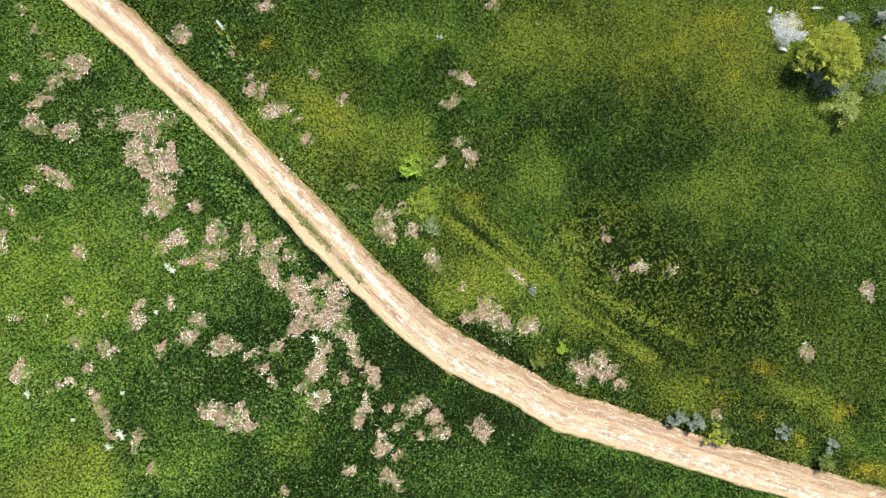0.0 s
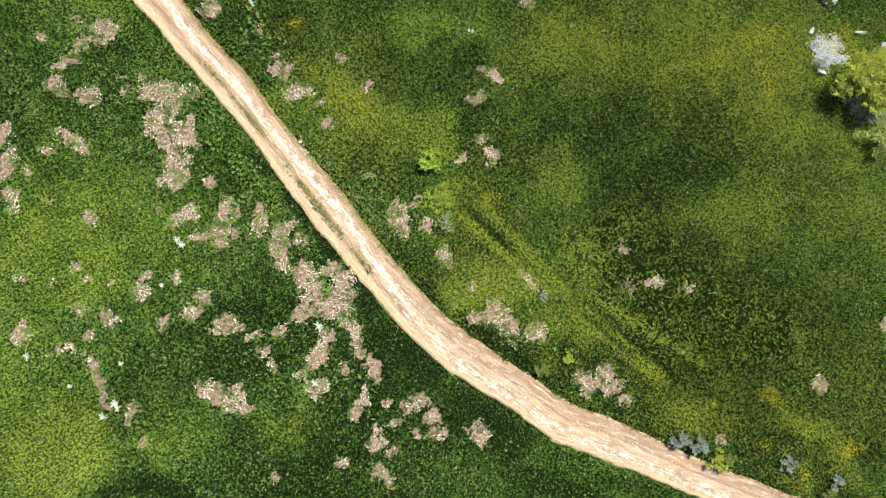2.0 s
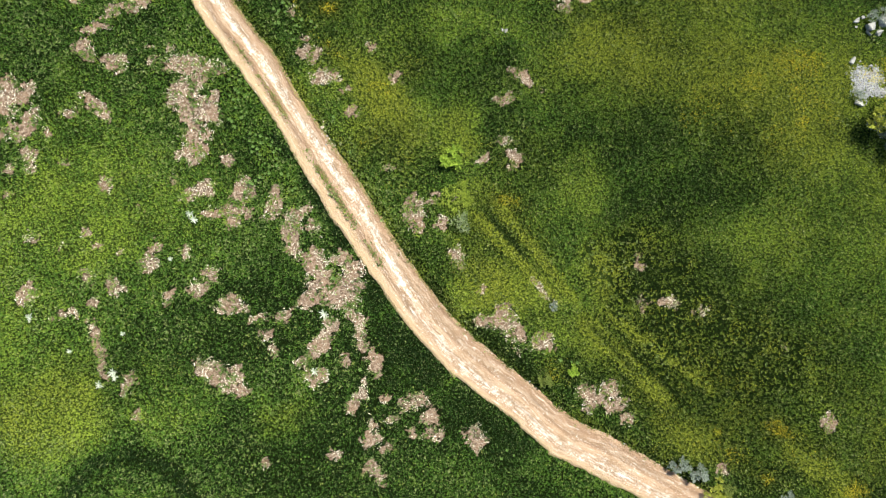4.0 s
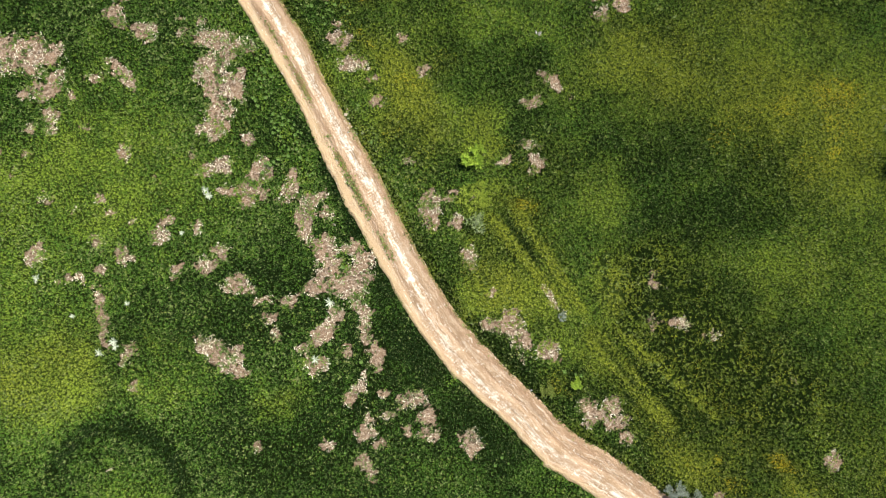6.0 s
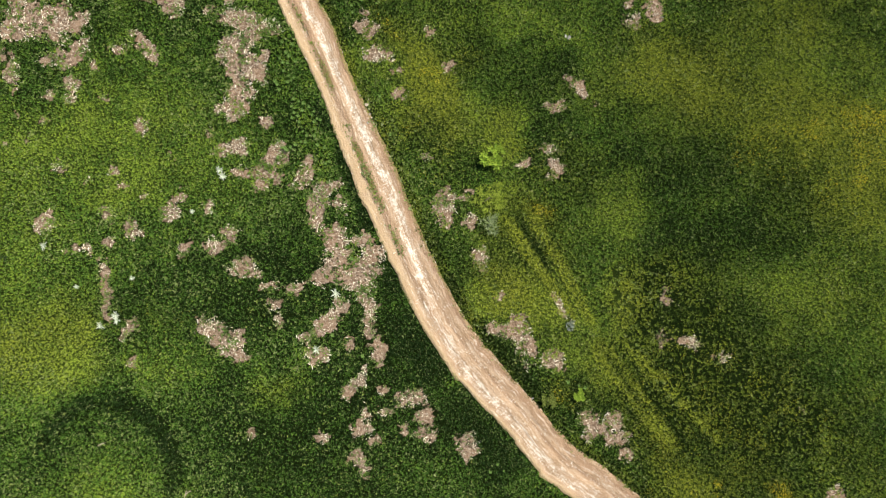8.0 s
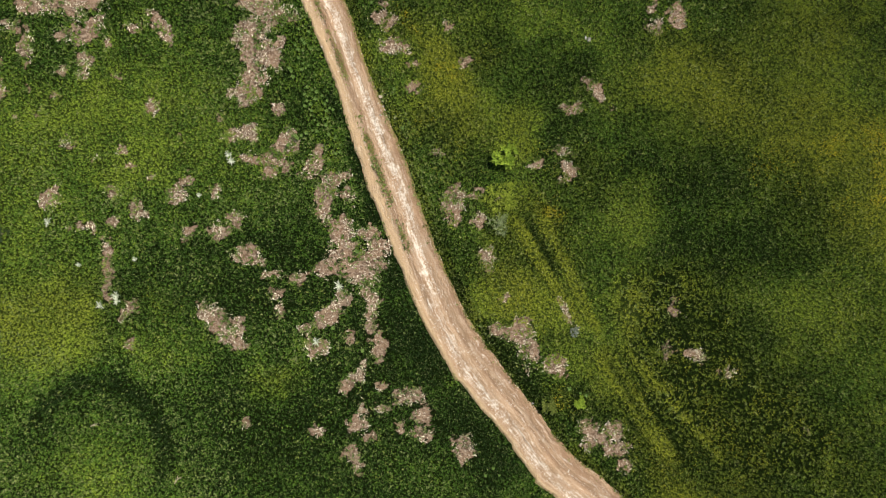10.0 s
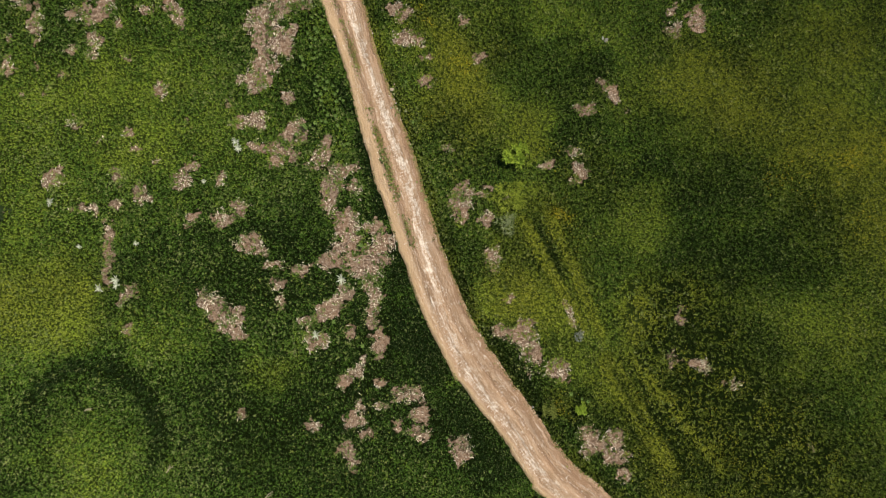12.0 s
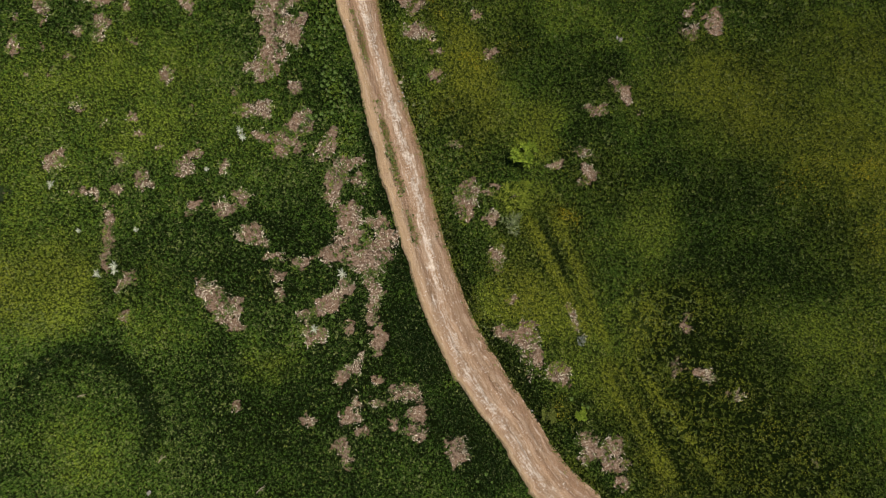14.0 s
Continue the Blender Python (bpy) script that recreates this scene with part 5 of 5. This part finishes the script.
# silver thistles
rosette("thistle", "silvery thistle rosette with spiny toothed leaves", "thistle", "silver thistles", 11, 0.391, 0.11, 4, 0.06, SILVER, -18.32, -1.40, 80)
rosette("thistle", "silvery thistle rosette with spiny toothed leaves", "thistle", "silver thistles", 11, 0.391, 0.11, 4, 0.06, SILVER, -17.93, -1.73, 81)
rosette("thistle", "silvery thistle rosette with spiny toothed leaves", "thistle", "silver thistles", 11, 0.46, 0.11, 4, 0.06, SILVER, -7.30, -6.91, 82)
rosette("thistle", "silvery thistle rosette with spiny toothed leaves", "thistle", "silver thistles", 11, 0.414, 0.11, 4, 0.06, SILVER, -7.30, -11.24, 83)
rosette("thistle", "silvery thistle rosette with spiny toothed leaves", "thistle", "silver thistles", 11, 0.414, 0.11, 4, 0.06, SILVER, -28.46, -10.91, 84)
rosette("thistle", "silvery thistle rosette with spiny toothed leaves", "thistle", "silver thistles", 11, 0.437, 0.11, 4, 0.06, SILVER, -21.79, -13.85, 85)
rosette("thistle", "silvery thistle rosette with spiny toothed leaves", "thistle", "silver thistles", 11, 0.391, 0.11, 4, 0.06, SILVER, -22.62, -14.95, 86)
rosette("thistle", "silvery thistle rosette with spiny toothed leaves", "thistle", "silver thistles", 11, 0.23, 0.11, 4, 0.06, SILVER, -21.60, -10.93, 87)
rosette("thistle", "silvery thistle rosette with spiny toothed leaves", "thistle", "silver thistles", 11, 0.23, 0.11, 4, 0.06, SILVER, -25.19, -12.85, 88)
rosette("thistle", "silvery thistle rosette with spiny toothed leaves", "thistle", "silver thistles", 11, 0.322, 0.11, 4, 0.06, SILVER, -21.57, -14.18, 89)
rosette("thistle", "silvery thistle rosette with spiny toothed leaves", "thistle", "silver thistles", 11, 0.23, 0.11, 4, 0.06, SILVER, -19.12, -4.88, 90)

# broad-leaved weeds beside the track
weed = rosette("weed", "round broad-leaved green weed in the turf", "weed", "broad-leaved weeds", 10, 0.135, 0.115, 2, 0.06, WEED, -16.30, 7.55, 5)
weed_spots = random.Random(6)


def weeds(*spots):
    """More weeds of the same kind, each turned and sized by chance."""
    for x, y in spots:
        s = weed_spots.uniform(0.7, 1.25)
        copy_thing(weed, pose(x, y, height_at(x, y) + 0.05, 0, 0, weed_spots.uniform(0, 360))).scale = (s, s, s)


weeds((-16.62, 7.47), (-15.81, 7.84), (-15.83, 8.74), (-16.63, 8.21), (-16.95, 7.68), (-15.52, 6.70), (-16.44, 8.94), (-16.37, 6.92))
weeds((-17.16, 8.83), (-16.37, 8.05), (-16.70, 5.98), (-16.21, 5.51), (-15.60, 6.44), (-15.83, 6.25), (-15.91, 6.69), (-16.49, 5.84))
weeds((-14.09, 4.67), (-14.58, 5.21), (-13.76, 5.09), (-14.27, 4.19), (-14.94, 4.68), (-14.23, 5.18), (-14.72, 4.64), (-15.01, 5.25))
weeds((-14.63, 3.93), (-13.73, 2.17), (-13.56, 3.27), (-13.22, 3.06), (-14.04, 3.81), (-13.42, 2.52), (-13.12, 2.60), (-12.66, 3.25))
weeds((-12.91, 4.48), (-14.61, 4.33), (-12.76, 3.75), (-14.63, 1.62), (-14.94, 2.05), (-14.19, 1.60), (-14.38, 1.69), (-14.59, 0.90))
weeds((-14.00, 1.89), (-13.29, 4.90), (-13.05, 4.18), (-13.34, 4.61), (-12.65, 4.47), (-12.23, 2.71), (-11.03, 1.86), (-11.71, 2.67))
weeds((-11.20, 2.35), (-11.22, 1.65), (-14.05, 14.48), (-14.64, 13.52), (-14.31, 15.12), (-14.63, 14.25), (-14.53, 14.47), (-13.97, 14.89))
weeds((-14.40, 15.42), (-14.91, 14.58), (-14.36, 13.59), (-12.04, 14.14), (-13.35, 13.02), (-12.75, 14.14), (-13.40, 14.09), (-13.10, 12.59))
weeds((-12.78, 13.60), (-11.70, 13.77), (-13.05, 13.67), (-13.81, 15.81), (-13.29, 15.81), (-13.74, 15.58), (-14.45, 16.08), (-14.04, 16.65))
weeds((-3.35, -17.26), (4.09, -13.74), (7.49, -15.22), (7.79, -14.53), (8.38, -14.83), (-7.52, 5.16), (-9.19, 7.52), (-15.85, -3.20))
weeds((-16.37, -10.80), (-7.08, -4.19), (10.53, -7.25), (11.81, -7.22), (11.39, -7.23), (-3.99, -10.52), (-6.55, -9.87))


def dry_branch(x, y, turn, length, seed):
    """A bleached forked stalk that lies on the grass."""
    rnd = random.Random(seed)
    bm = bmesh.new()
    tube(bm, [(0, 0, 0.18), (length * 0.5, 0.05, 0.24), (length, 0.0, 0.2)], [0.03, 0.024, 0.01], 6)
    ob = part("dry_branch", bm, TWIG, None)
    ob.matrix_basis = pose(x, y, height_at(x, y) - 0.05, 0, 0, turn)
    tagged(ob, "bleached dry branch lying on the grass", "branch", "dry branches")
    for k in range(3):
        bm = bmesh.new()
        f = Vector((length * (0.3 + 0.22 * k), 0.03, 0.23))
        e = f + Vector((length * rnd.uniform(0.2, 0.35), rnd.choice((-1, 1)) * length * rnd.uniform(0.15, 0.3), 0.02))
        tube(bm, [f, f.lerp(e, 0.5) + Vector((0, 0, 0.03)), e], [0.018, 0.013, 0.006], 5)
        part("twig", bm, TWIG, ob)


dry_branch(-5.60, -23.19, 70, 0.8, 455)
dry_branch(-12.66, -24.57, 70, 0.75, 282)
dry_branch(-19.83, -23.20, 45, 0.6, 140)
dry_branch(-15.20, -11.74, 40, 0.5, 375)
